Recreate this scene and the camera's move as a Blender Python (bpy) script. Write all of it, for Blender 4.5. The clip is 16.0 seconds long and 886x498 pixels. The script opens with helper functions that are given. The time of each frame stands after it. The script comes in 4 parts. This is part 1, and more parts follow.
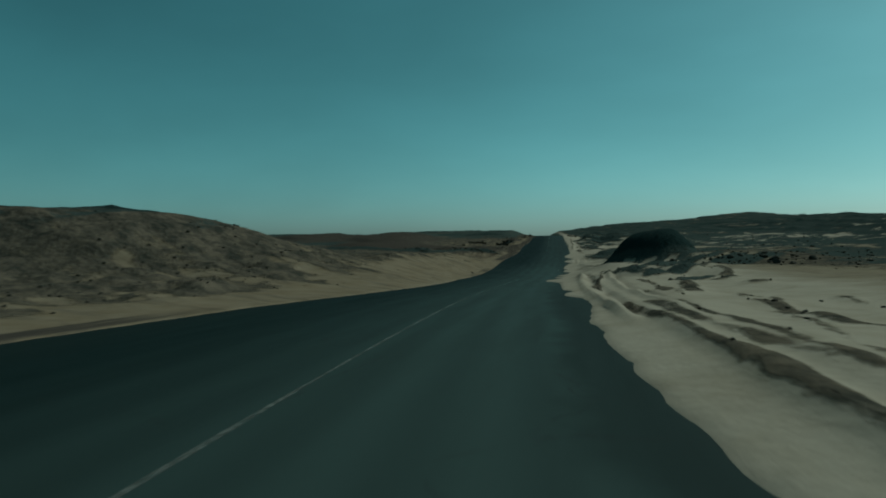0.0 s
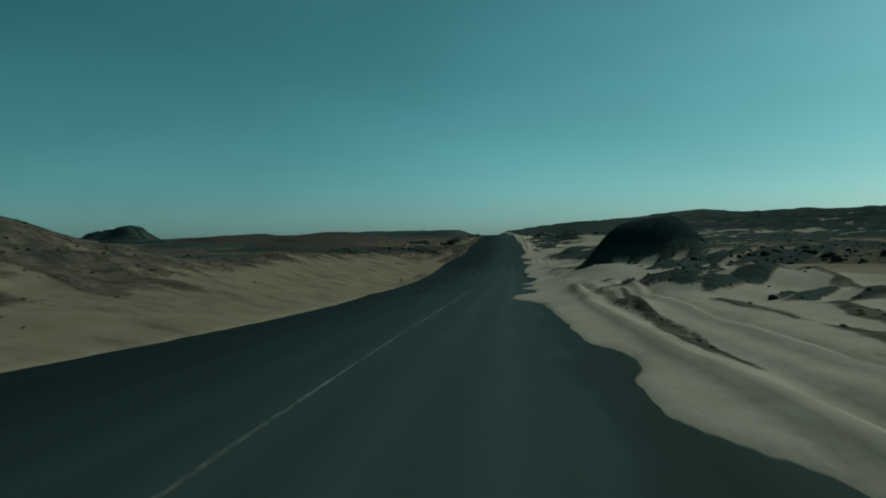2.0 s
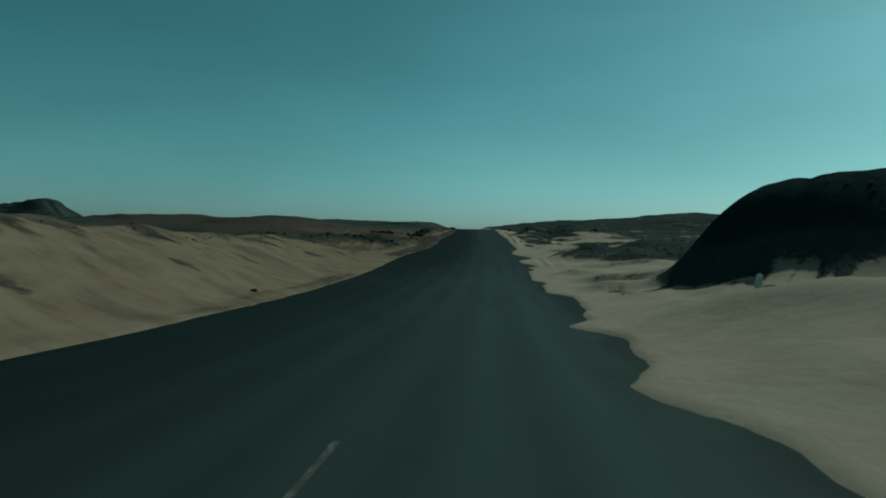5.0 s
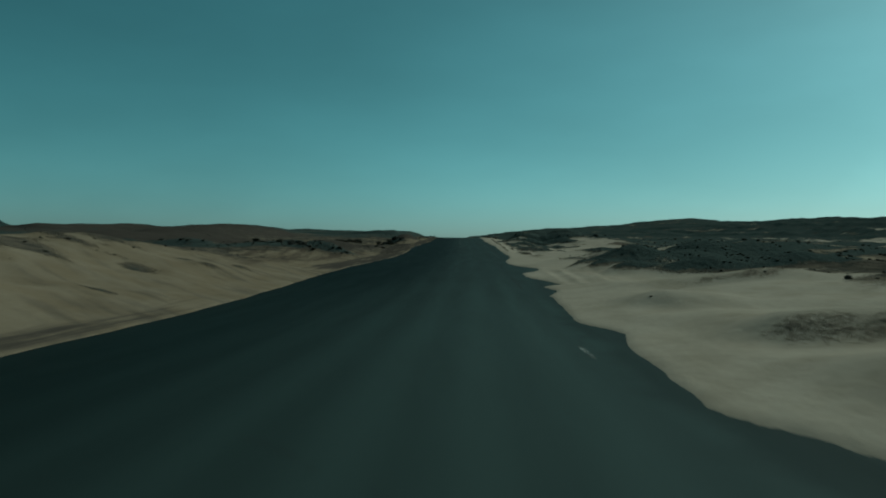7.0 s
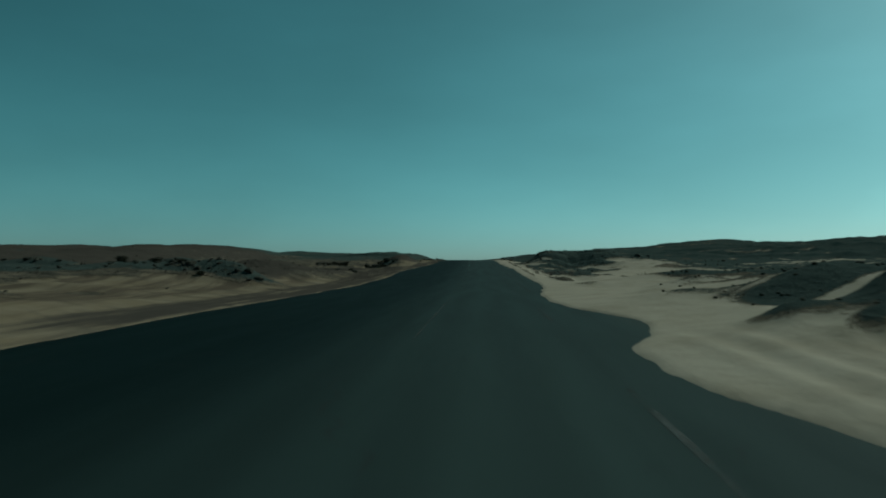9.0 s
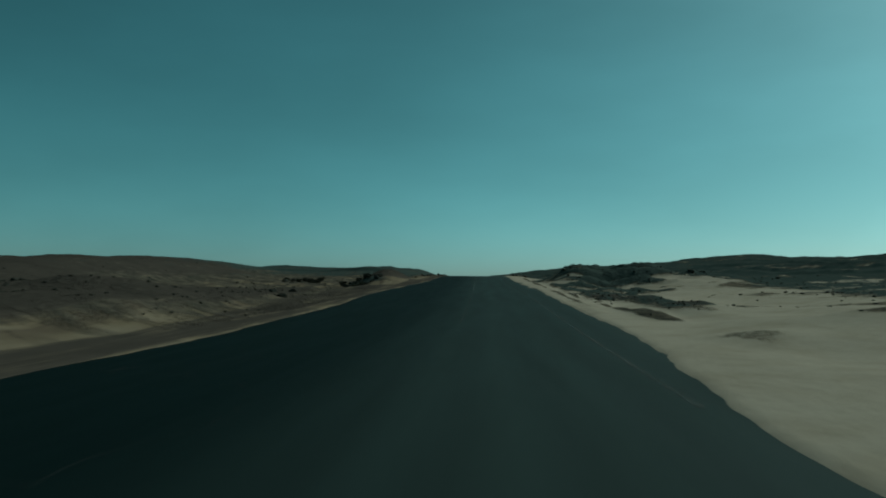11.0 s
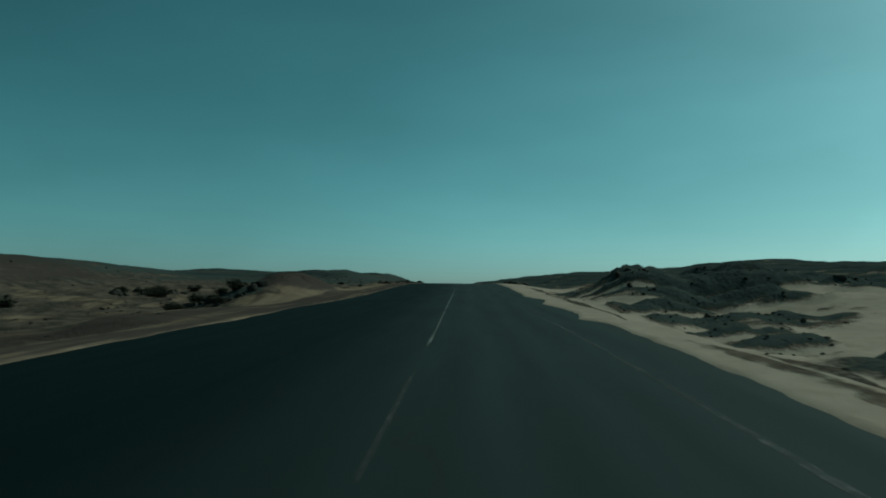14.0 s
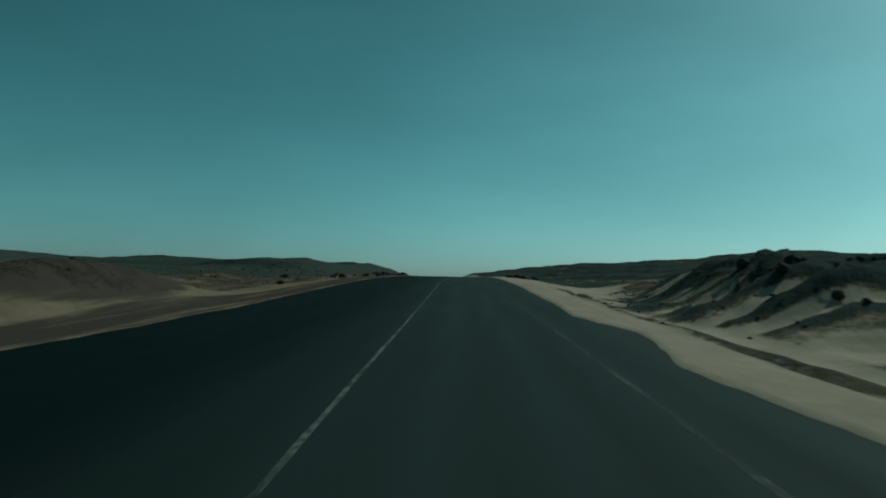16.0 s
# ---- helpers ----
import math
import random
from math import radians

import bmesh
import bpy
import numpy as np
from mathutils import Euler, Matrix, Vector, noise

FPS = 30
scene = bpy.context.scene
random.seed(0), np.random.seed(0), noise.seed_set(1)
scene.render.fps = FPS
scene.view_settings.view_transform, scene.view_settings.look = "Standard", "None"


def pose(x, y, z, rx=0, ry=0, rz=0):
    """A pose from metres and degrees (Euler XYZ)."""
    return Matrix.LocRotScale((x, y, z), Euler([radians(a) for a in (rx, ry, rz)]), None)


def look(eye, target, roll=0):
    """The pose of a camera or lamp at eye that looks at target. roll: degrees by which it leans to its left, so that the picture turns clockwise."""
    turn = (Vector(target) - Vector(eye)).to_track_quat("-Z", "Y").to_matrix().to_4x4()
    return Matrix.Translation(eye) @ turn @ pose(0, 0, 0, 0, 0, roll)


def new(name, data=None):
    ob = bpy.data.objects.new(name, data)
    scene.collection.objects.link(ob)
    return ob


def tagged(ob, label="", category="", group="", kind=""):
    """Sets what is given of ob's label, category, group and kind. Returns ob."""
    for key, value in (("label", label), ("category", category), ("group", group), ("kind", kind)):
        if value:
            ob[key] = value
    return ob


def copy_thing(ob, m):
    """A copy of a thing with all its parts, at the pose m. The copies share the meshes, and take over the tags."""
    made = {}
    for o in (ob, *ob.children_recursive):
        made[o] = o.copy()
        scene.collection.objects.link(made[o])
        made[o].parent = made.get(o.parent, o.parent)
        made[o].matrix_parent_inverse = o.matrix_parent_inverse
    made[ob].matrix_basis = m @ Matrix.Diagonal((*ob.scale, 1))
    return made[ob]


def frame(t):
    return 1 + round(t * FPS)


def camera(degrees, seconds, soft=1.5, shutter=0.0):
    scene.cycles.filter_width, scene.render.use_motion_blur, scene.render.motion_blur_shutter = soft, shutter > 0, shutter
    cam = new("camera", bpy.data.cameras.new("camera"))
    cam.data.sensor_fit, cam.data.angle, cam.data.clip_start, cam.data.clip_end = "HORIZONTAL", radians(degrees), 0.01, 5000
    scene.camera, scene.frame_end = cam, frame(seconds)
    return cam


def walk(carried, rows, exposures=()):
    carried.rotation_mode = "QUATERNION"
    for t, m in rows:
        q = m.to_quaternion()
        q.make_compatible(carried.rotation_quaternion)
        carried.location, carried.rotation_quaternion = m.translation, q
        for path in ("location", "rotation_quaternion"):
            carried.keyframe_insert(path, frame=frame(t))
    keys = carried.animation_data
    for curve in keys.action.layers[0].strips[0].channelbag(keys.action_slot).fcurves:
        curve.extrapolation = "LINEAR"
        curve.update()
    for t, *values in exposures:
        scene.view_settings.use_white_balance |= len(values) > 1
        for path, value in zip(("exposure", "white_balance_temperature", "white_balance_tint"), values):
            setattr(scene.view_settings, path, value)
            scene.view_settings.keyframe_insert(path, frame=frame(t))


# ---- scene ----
# ---- camera ----
cam = camera(67.0, 16.0, soft=1.9, shutter=0.4)
PATH = [
    (0, (0.000, 0.000, 0.000), (-3.582, 19.676, -0.166), -0.77),
    (0.5, (-0.419, 5.501, -0.152), (-3.498, 25.262, -0.306), -1.44),
    (1, (-0.805, 10.962, -0.298), (-3.490, 30.779, -0.552), -1.90),
    (1.5, (-1.163, 16.405, -0.427), (-3.461, 36.271, -0.646), -2.16),
    (2, (-1.492, 21.739, -0.555), (-3.516, 41.636, -0.688), -1.37),
    (2.5, (-1.777, 27.035, -0.682), (-3.677, 46.944, -0.785), -1.50),
    (3, (-2.024, 32.338, -0.824), (-3.856, 52.254, -0.902), -0.21),
    (3.5, (-2.222, 37.686, -0.992), (-3.965, 57.609, -1.180), 0.18),
    (4, (-2.459, 43.020, -1.191), (-4.101, 62.951, -1.448), 0.83),
    (6.5, (-2.715, 67.237, -1.901), (-3.623, 87.216, -1.927), 0.50),
    (7, (-2.674, 72.868, -1.977), (-3.499, 92.851, -1.863), 0.43),
    (7.5, (-2.595, 78.739, -2.019), (-3.392, 98.722, -1.737), 0.53),
    (8, (-2.519, 84.749, -2.021), (-3.440, 104.721, -1.527), 0.40),
    (8.5, (-2.436, 90.625, -1.986), (-3.477, 110.587, -1.343), -0.17),
    (9, (-2.358, 96.321, -1.886), (-3.588, 116.265, -1.041), 0.23),
    (9.5, (-2.352, 101.717, -1.690), (-3.691, 121.638, -0.522), -0.54),
    (10, (-2.461, 106.884, -1.502), (-3.926, 126.793, -0.272), -0.47),
    (12.5, (-2.922, 135.569, -0.881), (-4.121, 155.481, 0.553), 1.63),
    (13, (-2.972, 141.468, -0.660), (-4.145, 161.387, 0.701), 1.26),
    (13.5, (-3.010, 147.355, -0.404), (-4.135, 167.266, 1.102), 1.16),
    (14, (-3.038, 153.189, -0.141), (-4.062, 173.108, 1.341), 0.67),
    (14.5, (-3.025, 158.848, 0.108), (-3.949, 178.780, 1.464), 0.43),
    (15, (-2.966, 164.370, 0.334), (-3.873, 184.303, 1.704), 0.63),
    (15.5, (-2.950, 170.137, 0.552), (-3.863, 190.072, 1.885), 1.12),
    (16, (-2.943, 175.975, 0.750), (-3.839, 195.920, 1.937), 1.13),
]
EXPOSURE, KELVIN, TINT = -0.6, 5200, -23
SKY_STRENGTH, SKY_TINT, SUN_STRENGTH = 0.078, (0.80, 1.0, 0.965), 3.9
walk(cam, [(t, look(eye, target, roll)) for t, eye, target, roll in PATH], exposures=[(0.0, EXPOSURE, KELVIN, TINT), (16.0, EXPOSURE, KELVIN, TINT)])

# ---- sky and sun ----
SUN_AZ, SUN_EL = 54.0, 40.0
world = bpy.data.worlds.new("sky")
scene.world = world
world.use_nodes = True
wn, wl = world.node_tree.nodes, world.node_tree.links
wn.clear()
sky = wn.new("ShaderNodeTexSky")
sky.sky_type, sky.sun_disc = "NISHITA", False
sky.sun_elevation, sky.sun_rotation = radians(SUN_EL), radians(SUN_AZ)
sky.altitude, sky.air_density, sky.dust_density, sky.ozone_density = 300, 1.0, 1.4, 1.2
tone = wn.new("ShaderNodeMix")
tone.data_type, tone.blend_type = "RGBA", "MULTIPLY"
tone.inputs["Factor"].default_value = 1.0
tone.inputs["B"].default_value = (*SKY_TINT, 1)
back, wout = wn.new("ShaderNodeBackground"), wn.new("ShaderNodeOutputWorld")
back.inputs["Strength"].default_value = SKY_STRENGTH
# the teal haze of the desert sky: the blue share is evened out between zenith and horizon
split, join = wn.new("ShaderNodeSeparateColor"), wn.new("ShaderNodeCombineColor")
wl.new(sky.outputs["Color"], split.inputs["Color"])
wl.new(split.outputs["Green"], join.inputs["Green"])
for band, power in (("Red", 1.3), ("Blue", 0.35)):
    share, curve, scale = wn.new("ShaderNodeMath"), wn.new("ShaderNodeMath"), wn.new("ShaderNodeMath")
    share.operation, curve.operation, scale.operation = "DIVIDE", "POWER", "MULTIPLY"
    curve.inputs[1].default_value = power
    wl.new(split.outputs[band], share.inputs[0])
    wl.new(split.outputs["Green"], share.inputs[1])
    wl.new(share.outputs[0], curve.inputs[0])
    wl.new(curve.outputs[0], scale.inputs[0])
    wl.new(split.outputs["Green"], scale.inputs[1])
    wl.new(scale.outputs[0], join.inputs[band])
# thin high cirrus
where, veil, thick, thin = wn.new("ShaderNodeTexCoord"), wn.new("ShaderNodeMapping"), wn.new("ShaderNodeTexNoise"), wn.new("ShaderNodeMapRange")
veil.inputs["Rotation"].default_value, veil.inputs["Scale"].default_value = (0.3, 0.5, 0.9), (0.8, 2.2, 3.0)
thick.inputs["Scale"].default_value, thick.inputs["Detail"].default_value = 2.2, 5
thin.inputs["From Min"].default_value, thin.inputs["From Max"].default_value = 0.35, 0.75
thin.inputs["To Min"].default_value, thin.inputs["To Max"].default_value = 0.955, 1.12
wl.new(where.outputs["Generated"], veil.inputs["Vector"])
wl.new(veil.outputs["Vector"], thick.inputs["Vector"])
wl.new(thick.outputs["Fac"], thin.inputs["Value"])
cirrus = wn.new("ShaderNodeMix")
cirrus.data_type, cirrus.blend_type = "RGBA", "MULTIPLY"
cirrus.inputs["Factor"].default_value = 1.0
wl.new(join.outputs["Color"], cirrus.inputs["A"])
wl.new(thin.outputs["Result"], cirrus.inputs["B"])
wl.new(cirrus.outputs["Result"], tone.inputs["A"])
# a deeper sky away from the sun
level, deeper, depth_mix = wn.new("ShaderNodeMath"), wn.new("ShaderNodeMath"), wn.new("ShaderNodeMix")
level.operation, deeper.operation = "MULTIPLY", "POWER"
level.inputs[1].default_value, deeper.inputs[1].default_value = 1 / 5.0, 0.22
depth_mix.data_type, depth_mix.blend_type = "RGBA", "MULTIPLY"
depth_mix.inputs["Factor"].default_value = 1.0
wl.new(split.outputs["Green"], level.inputs[0])
wl.new(level.outputs[0], deeper.inputs[0])
wl.new(tone.outputs["Result"], depth_mix.inputs["A"])
wl.new(deeper.outputs[0], depth_mix.inputs["B"])
wl.new(depth_mix.outputs["Result"], back.inputs["Color"])
wl.new(back.outputs[0], wout.inputs["Surface"])

sun = new("sun", bpy.data.lights.new("sun", "SUN"))
sun.data.energy, sun.data.angle, sun.data.color = SUN_STRENGTH, radians(1.0), (1.0, 0.91, 0.78)
to_sun = Vector((math.sin(radians(SUN_AZ)) * math.cos(radians(SUN_EL)), math.cos(radians(SUN_AZ)) * math.cos(radians(SUN_EL)), math.sin(radians(SUN_EL))))
sun.matrix_world = look(to_sun * 300, (0, 0, 0))


# ---- materials ----
class Nodes:
    """A short hand for building a node material."""

    def __init__(self, name):
        self.mat = bpy.data.materials.new(name)
        self.mat.use_nodes = True
        self.n, self.l = self.mat.node_tree.nodes, self.mat.node_tree.links
        self.n.clear()
        self.out = self.n.new("ShaderNodeOutputMaterial")
        self.bsdf = self.n.new("ShaderNodeBsdfPrincipled")
        self.l.new(self.bsdf.outputs[0], self.out.inputs["Surface"])
        self.pos = self.n.new("ShaderNodeNewGeometry").outputs["Position"]

    def put(self, value, socket):
        if isinstance(value, (int, float)):
            socket.default_value = value
        elif isinstance(value, tuple):
            socket.default_value = (*value, 1) if len(value) == 3 and len(socket.default_value) == 4 else value
        else:
            self.l.new(value, socket)

    def noise(self, scale, detail=4, rough=0.55, vector=None, stretch=None):
        node = self.n.new("ShaderNodeTexNoise")
        node.inputs["Scale"].default_value, node.inputs["Detail"].default_value, node.inputs["Roughness"].default_value = scale, detail, rough
        source = vector or self.pos
        if stretch:
            m = self.n.new("ShaderNodeMapping")
            m.vector_type = "TEXTURE"
            m.inputs["Rotation"].default_value = (0, 0, radians(stretch[0]))
            m.inputs["Scale"].default_value = [1 / k for k in stretch[1]]
            self.l.new(source, m.inputs["Vector"])
            source = m.outputs[0]
        self.l.new(source, node.inputs["Vector"])
        return node.outputs["Fac"]

    def cells(self, scale, vector=None):
        node = self.n.new("ShaderNodeTexVoronoi")
        node.inputs["Scale"].default_value = scale
        self.l.new(vector or self.pos, node.inputs["Vector"])
        return node.outputs["Distance"], node.outputs["Color"]

    def math(self, op, a, b=0.0, c=0.0):
        node = self.n.new("ShaderNodeMath")
        node.operation = op
        for v, s in zip((a, b, c), node.inputs):
            self.put(v, s)
        return node.outputs[0]

    def ramp(self, v, lo, hi, a=0.0, b=1.0):
        node = self.n.new("ShaderNodeMapRange")
        node.interpolation_type = "SMOOTHSTEP"
        for s, k in zip((v, lo, hi, a, b), ("Value", "From Min", "From Max", "To Min", "To Max")):
            self.put(s, node.inputs[k])
        return node.outputs[0]

    def mix(self, f, a, b, blend="MIX"):
        node = self.n.new("ShaderNodeMix")
        node.data_type, node.blend_type = "RGBA", blend
        self.put(f, node.inputs["Factor"])
        self.put(a, node.inputs["A"])
        self.put(b, node.inputs["B"])
        return node.outputs["Result"]

    def attr(self, name):
        node = self.n.new("ShaderNodeAttribute")
        node.attribute_name = name
        return node.outputs["Fac"]

    def bump(self, height, strength, distance, after=None):
        node = self.n.new("ShaderNodeBump")
        node.inputs["Strength"].default_value, node.inputs["Distance"].default_value = strength, distance
        self.l.new(height, node.inputs["Height"])
        if after:
            self.l.new(after, node.inputs["Normal"])
        return node.outputs[0]

    def finish(self, colour, rough, normal=None, gloss=0.3):
        self.put(colour, self.bsdf.inputs["Base Color"])
        self.put(rough, self.bsdf.inputs["Roughness"])
        self.bsdf.inputs["Specular IOR Level"].default_value = gloss
        if normal:
            self.l.new(normal, self.bsdf.inputs["Normal"])
        return self.mat


def desert_material():
    m = Nodes("desert")
    fine, mid, wide = m.noise(7, 6, 0.68), m.noise(0.8, 5, 0.6), m.noise(0.09, 4)
    drift = m.noise(0.42, 6, 0.6, stretch=(44, (0.42, 1.5, 1)))
    slide = m.noise(0.75, 6, 0.64, stretch=(-28, (0.32, 1.6, 1)))
    drift = m.math("ADD", drift, m.math("MULTIPLY", m.attr("ochre"), m.math("SUBTRACT", slide, drift)))
    sand = m.mix(wide, (0.246, 0.203, 0.163), (0.328, 0.269, 0.218))
    sand = m.mix(m.ramp(mid, 0.4, 0.7, 0, 0.45), sand, (0.203, 0.158, 0.115))
    sand = m.mix(m.ramp(drift, 0.48, 0.72, 0, 0.30), sand, (0.174, 0.136, 0.102))
    sand = m.mix(m.ramp(fine, 0.35, 0.75, 0, 0.25), sand, (0.190, 0.149, 0.110))
    dist, tint = m.cells(2.6)
    stone = m.mix(m.ramp(m.math("ADD", m.noise(0.9, 8, 0.70), m.math("MULTIPLY", m.math("SUBTRACT", drift, 0.5), 0.8)), 0.3, 0.72), (0.030, 0.029, 0.025), (0.108, 0.084, 0.064))
    stone = m.mix(m.ramp(fine, 0.52, 0.78, 0, 0.45), stone, (0.150, 0.110, 0.072))
    black = m.mix(m.noise(1.6, 8, 0.72), (0.0200, 0.0295, 0.0285), (0.062, 0.066, 0.059))
    break_up = m.math("ADD", m.math("MULTIPLY", m.math("SUBTRACT", mid, 0.5), 0.6), m.math("MULTIPLY", m.math("SUBTRACT", fine, 0.5), 0.8))
    break_up = m.math("ADD", break_up, m.math("MULTIPLY", m.math("SUBTRACT", drift, 0.5), 1.15))
    mask = m.ramp(m.math("ADD", m.attr("gravel"), break_up), 0.30, 0.68)
    deep = m.ramp(m.math("ADD", m.attr("rock"), m.math("MULTIPLY", break_up, 0.85)), 0.40, 0.56)
    # ochre sand; its darker tone on the left also paints in lens vignetting
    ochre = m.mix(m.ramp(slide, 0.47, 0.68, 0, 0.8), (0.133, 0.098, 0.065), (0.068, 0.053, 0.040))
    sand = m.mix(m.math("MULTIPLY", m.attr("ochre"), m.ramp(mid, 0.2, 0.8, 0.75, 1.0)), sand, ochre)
    trail = m.ramp(m.noise(0.55, 6, 0.62, stretch=(8, (1.5, 0.10, 1))), 0.44, 0.60, 0, 0.85)
    sand = m.mix(m.math("MULTIPLY", trail, m.attr("plain")), sand, (0.066, 0.049, 0.037))
    colour = m.mix(mask, sand, stone)
    colour = m.mix(deep, colour, black)
    colour = m.mix(m.ramp(m.attr("rock"), 0.85, 1.15, 0, 0.75), colour, (0.0120, 0.0215, 0.0215))
    dirt = m.mix(mid, (0.037, 0.031, 0.027), (0.061, 0.049, 0.041))
    swept = m.noise(0.9, 5, 0.65, stretch=(0, (2.2, 0.14, 1)))
    dmask = m.math("MULTIPLY", m.ramp(m.math("ADD", m.attr("dirt"), m.math("MULTIPLY", m.math("SUBTRACT", swept, 0.5), 1.5)), 0.35, 0.8), m.ramp(m.attr("dirt"), 0.0, 0.35))
    colour = m.mix(dmask, colour, dirt)
    both = m.math("MAXIMUM", mask, deep)
    normal = m.bump(m.noise(2.4, 8, 0.62), 0.35, 0.10)
    rocky = m.math("MULTIPLY", m.math("ADD", fine, m.math("MULTIPLY", dist, 0.8)), both)
    normal = m.bump(rocky, 0.7, 0.09, normal)
    return m.finish(colour, 1.0, normal, 0.0)


def asphalt_material():
    m = Nodes("asphalt")
    u = m.attr("across")
    grit, mid, wide = m.noise(55, 3, 0.7), m.noise(1.6, 5, stretch=(0, (1.0, 0.1, 1))), m.noise(0.12, 4, stretch=(0, (1.8, 0.25, 1)))
    colour = m.mix(wide, (0.0330, 0.0455, 0.0428), (0.0375, 0.0512, 0.0482))
    # darker asphalt further along, blended in between y = 84 and 116
    colour = m.mix(m.math("MULTIPLY", m.attr("far_tone"), 0.45), colour, (0.0045, 0.0070, 0.0066))
    colour = m.mix(m.ramp(mid, 0.4, 0.75, 0, 0.08), colour, (0.010, 0.014, 0.013))
    wheel = m.n.new("ShaderNodeTexWave")
    wheel.wave_profile, wheel.bands_direction = "SIN", "X"
    wheel.inputs["Scale"].default_value, wheel.inputs["Distortion"].default_value = 0.28, 0.6
    comb = m.n.new("ShaderNodeCombineXYZ")
    m.l.new(u, comb.inputs["X"])
    m.l.new(comb.outputs[0], wheel.inputs["Vector"])
    colour = m.mix(m.math("MULTIPLY", wheel.outputs["Fac"], 0.22), colour, (0.0075, 0.0095, 0.0095))
    dust = m.math("ADD", m.ramp(m.math("ABSOLUTE", m.math("ADD", u, 0.4)), 3.6, 6.2, 0, 0.75), m.math("MULTIPLY", m.math("SUBTRACT", m.noise(0.5, 5, stretch=(0, (1.5, 0.3, 1))), 0.5), 0.45))
    colour = m.mix(m.ramp(dust, 0.15, 1.0, 0, 0.3), colour, (0.060, 0.050, 0.037))
    # vignette painted into the asphalt: near black towards the left edge
    left_vignette = m.ramp(m.math("ADD", u, m.math("MULTIPLY", m.math("SUBTRACT", wide, 0.5), 0.6)), m.ramp(m.attr("far_tone"), 0.0, 1.0, -4.4, -2.7), m.ramp(m.attr("far_tone"), 0.0, 1.0, 2.3, 1.2), 0.90, 0.0)
    left_vignette = m.math("MULTIPLY", left_vignette, m.ramp(m.attr("far_tone"), 0.0, 1.0, 0.92, 1.12))
    colour = m.mix(left_vignette, colour, (0.0030, 0.0070, 0.0068))
    shoulder = m.math("MULTIPLY", m.ramp(m.math("ADD", u, m.math("MULTIPLY", m.math("SUBTRACT", m.noise(0.35, 5, 0.6), 0.5), 1.6)), 2.9, 3.5, 0, 0.55), m.math("SUBTRACT", 1.0, m.attr("far_tone")))
    colour = m.mix(shoulder, colour, (0.0065, 0.0090, 0.0085))
    crack = m.n.new("ShaderNodeTexVoronoi")
    crack.feature = "DISTANCE_TO_EDGE"
    crack.inputs["Scale"].default_value = 0.22
    warp = m.n.new("ShaderNodeVectorMath")
    warp.operation = "ADD"
    wob = m.n.new("ShaderNodeTexNoise")
    wob.inputs["Scale"].default_value, wob.inputs["Detail"].default_value = 0.8, 5
    m.l.new(m.pos, wob.inputs["Vector"])
    m.l.new(m.pos, warp.inputs[0])
    m.l.new(wob.outputs["Color"], warp.inputs[1])
    m.l.new(warp.outputs[0], crack.inputs["Vector"])
    line = m.ramp(crack.outputs["Distance"], 0.0, 0.006, 0.55, 0.0)
    colour = m.mix(m.math("MULTIPLY", line, m.ramp(mid, 0.45, 0.6)), colour, (0.018, 0.018, 0.018))
    colour = m.mix(m.math("MULTIPLY", m.ramp(grit, 0.55, 0.8, 0, 0.30), m.math("SUBTRACT", 1.0, m.math("MULTIPLY", left_vignette, 0.95))), colour, (0.030, 0.032, 0.030))
    normal = m.bump(grit, 0.35, 0.006)
    return m.finish(colour, m.ramp(mid, 0.3, 0.8, 0.76, 0.88), normal, 0.035)


def paint_material(name, wear, tone=1.0):
    m = Nodes(name)
    worn = m.math("ADD", m.noise(9, 6, 0.75), m.math("MULTIPLY", m.noise(0.6, 3), 0.35))
    gone = m.ramp(worn, wear - 0.14, wear + 0.12)
    mat = m.finish((0.17 * tone, 0.168 * tone, 0.155 * tone), 0.75, m.bump(m.noise(55, 3), 0.3, 0.004), 0.2)
    bare, blend = m.n.new("ShaderNodeBsdfTransparent"), m.n.new("ShaderNodeMixShader")
    m.put(gone, blend.inputs[0])
    m.l.new(m.bsdf.outputs[0], blend.inputs[1])
    m.l.new(bare.outputs[0], blend.inputs[2])
    m.l.new(blend.outputs[0], m.out.inputs["Surface"])
    return mat


def rock_material():
    m = Nodes("dark_rock")
    info = m.n.new("ShaderNodeObjectInfo")
    per = m.n.new("ShaderNodeNewGeometry").outputs["Random Per Island"]
    base = m.mix(m.noise(2.2, 7, 0.7), (0.013, 0.017, 0.016), (0.042, 0.040, 0.035))
    base = m.mix(m.math("MULTIPLY", m.math("ADD", info.outputs["Random"], per), 0.30), base, (0.055, 0.043, 0.032))
    nrm = m.n.new("ShaderNodeSeparateXYZ")
    m.l.new(m.n.new("ShaderNodeNewGeometry").outputs["Normal"], nrm.inputs[0])
    dust = m.math("MULTIPLY", m.ramp(nrm.outputs["Z"], 0.55, 0.95), m.ramp(m.noise(4, 4), 0.5, 0.7, 0, 0.2))
    colour = m.mix(dust, base, (0.22, 0.175, 0.115))
    return m.finish(colour, 0.92, m.bump(m.noise(9, 8, 0.7), 0.7, 0.05), 0.03)


def plant_material(name, a, b):
    m = Nodes(name)
    per = m.n.new("ShaderNodeNewGeometry").outputs["Random Per Island"]
    return m.finish(m.mix(per, a, b), 0.85, None, 0.2)


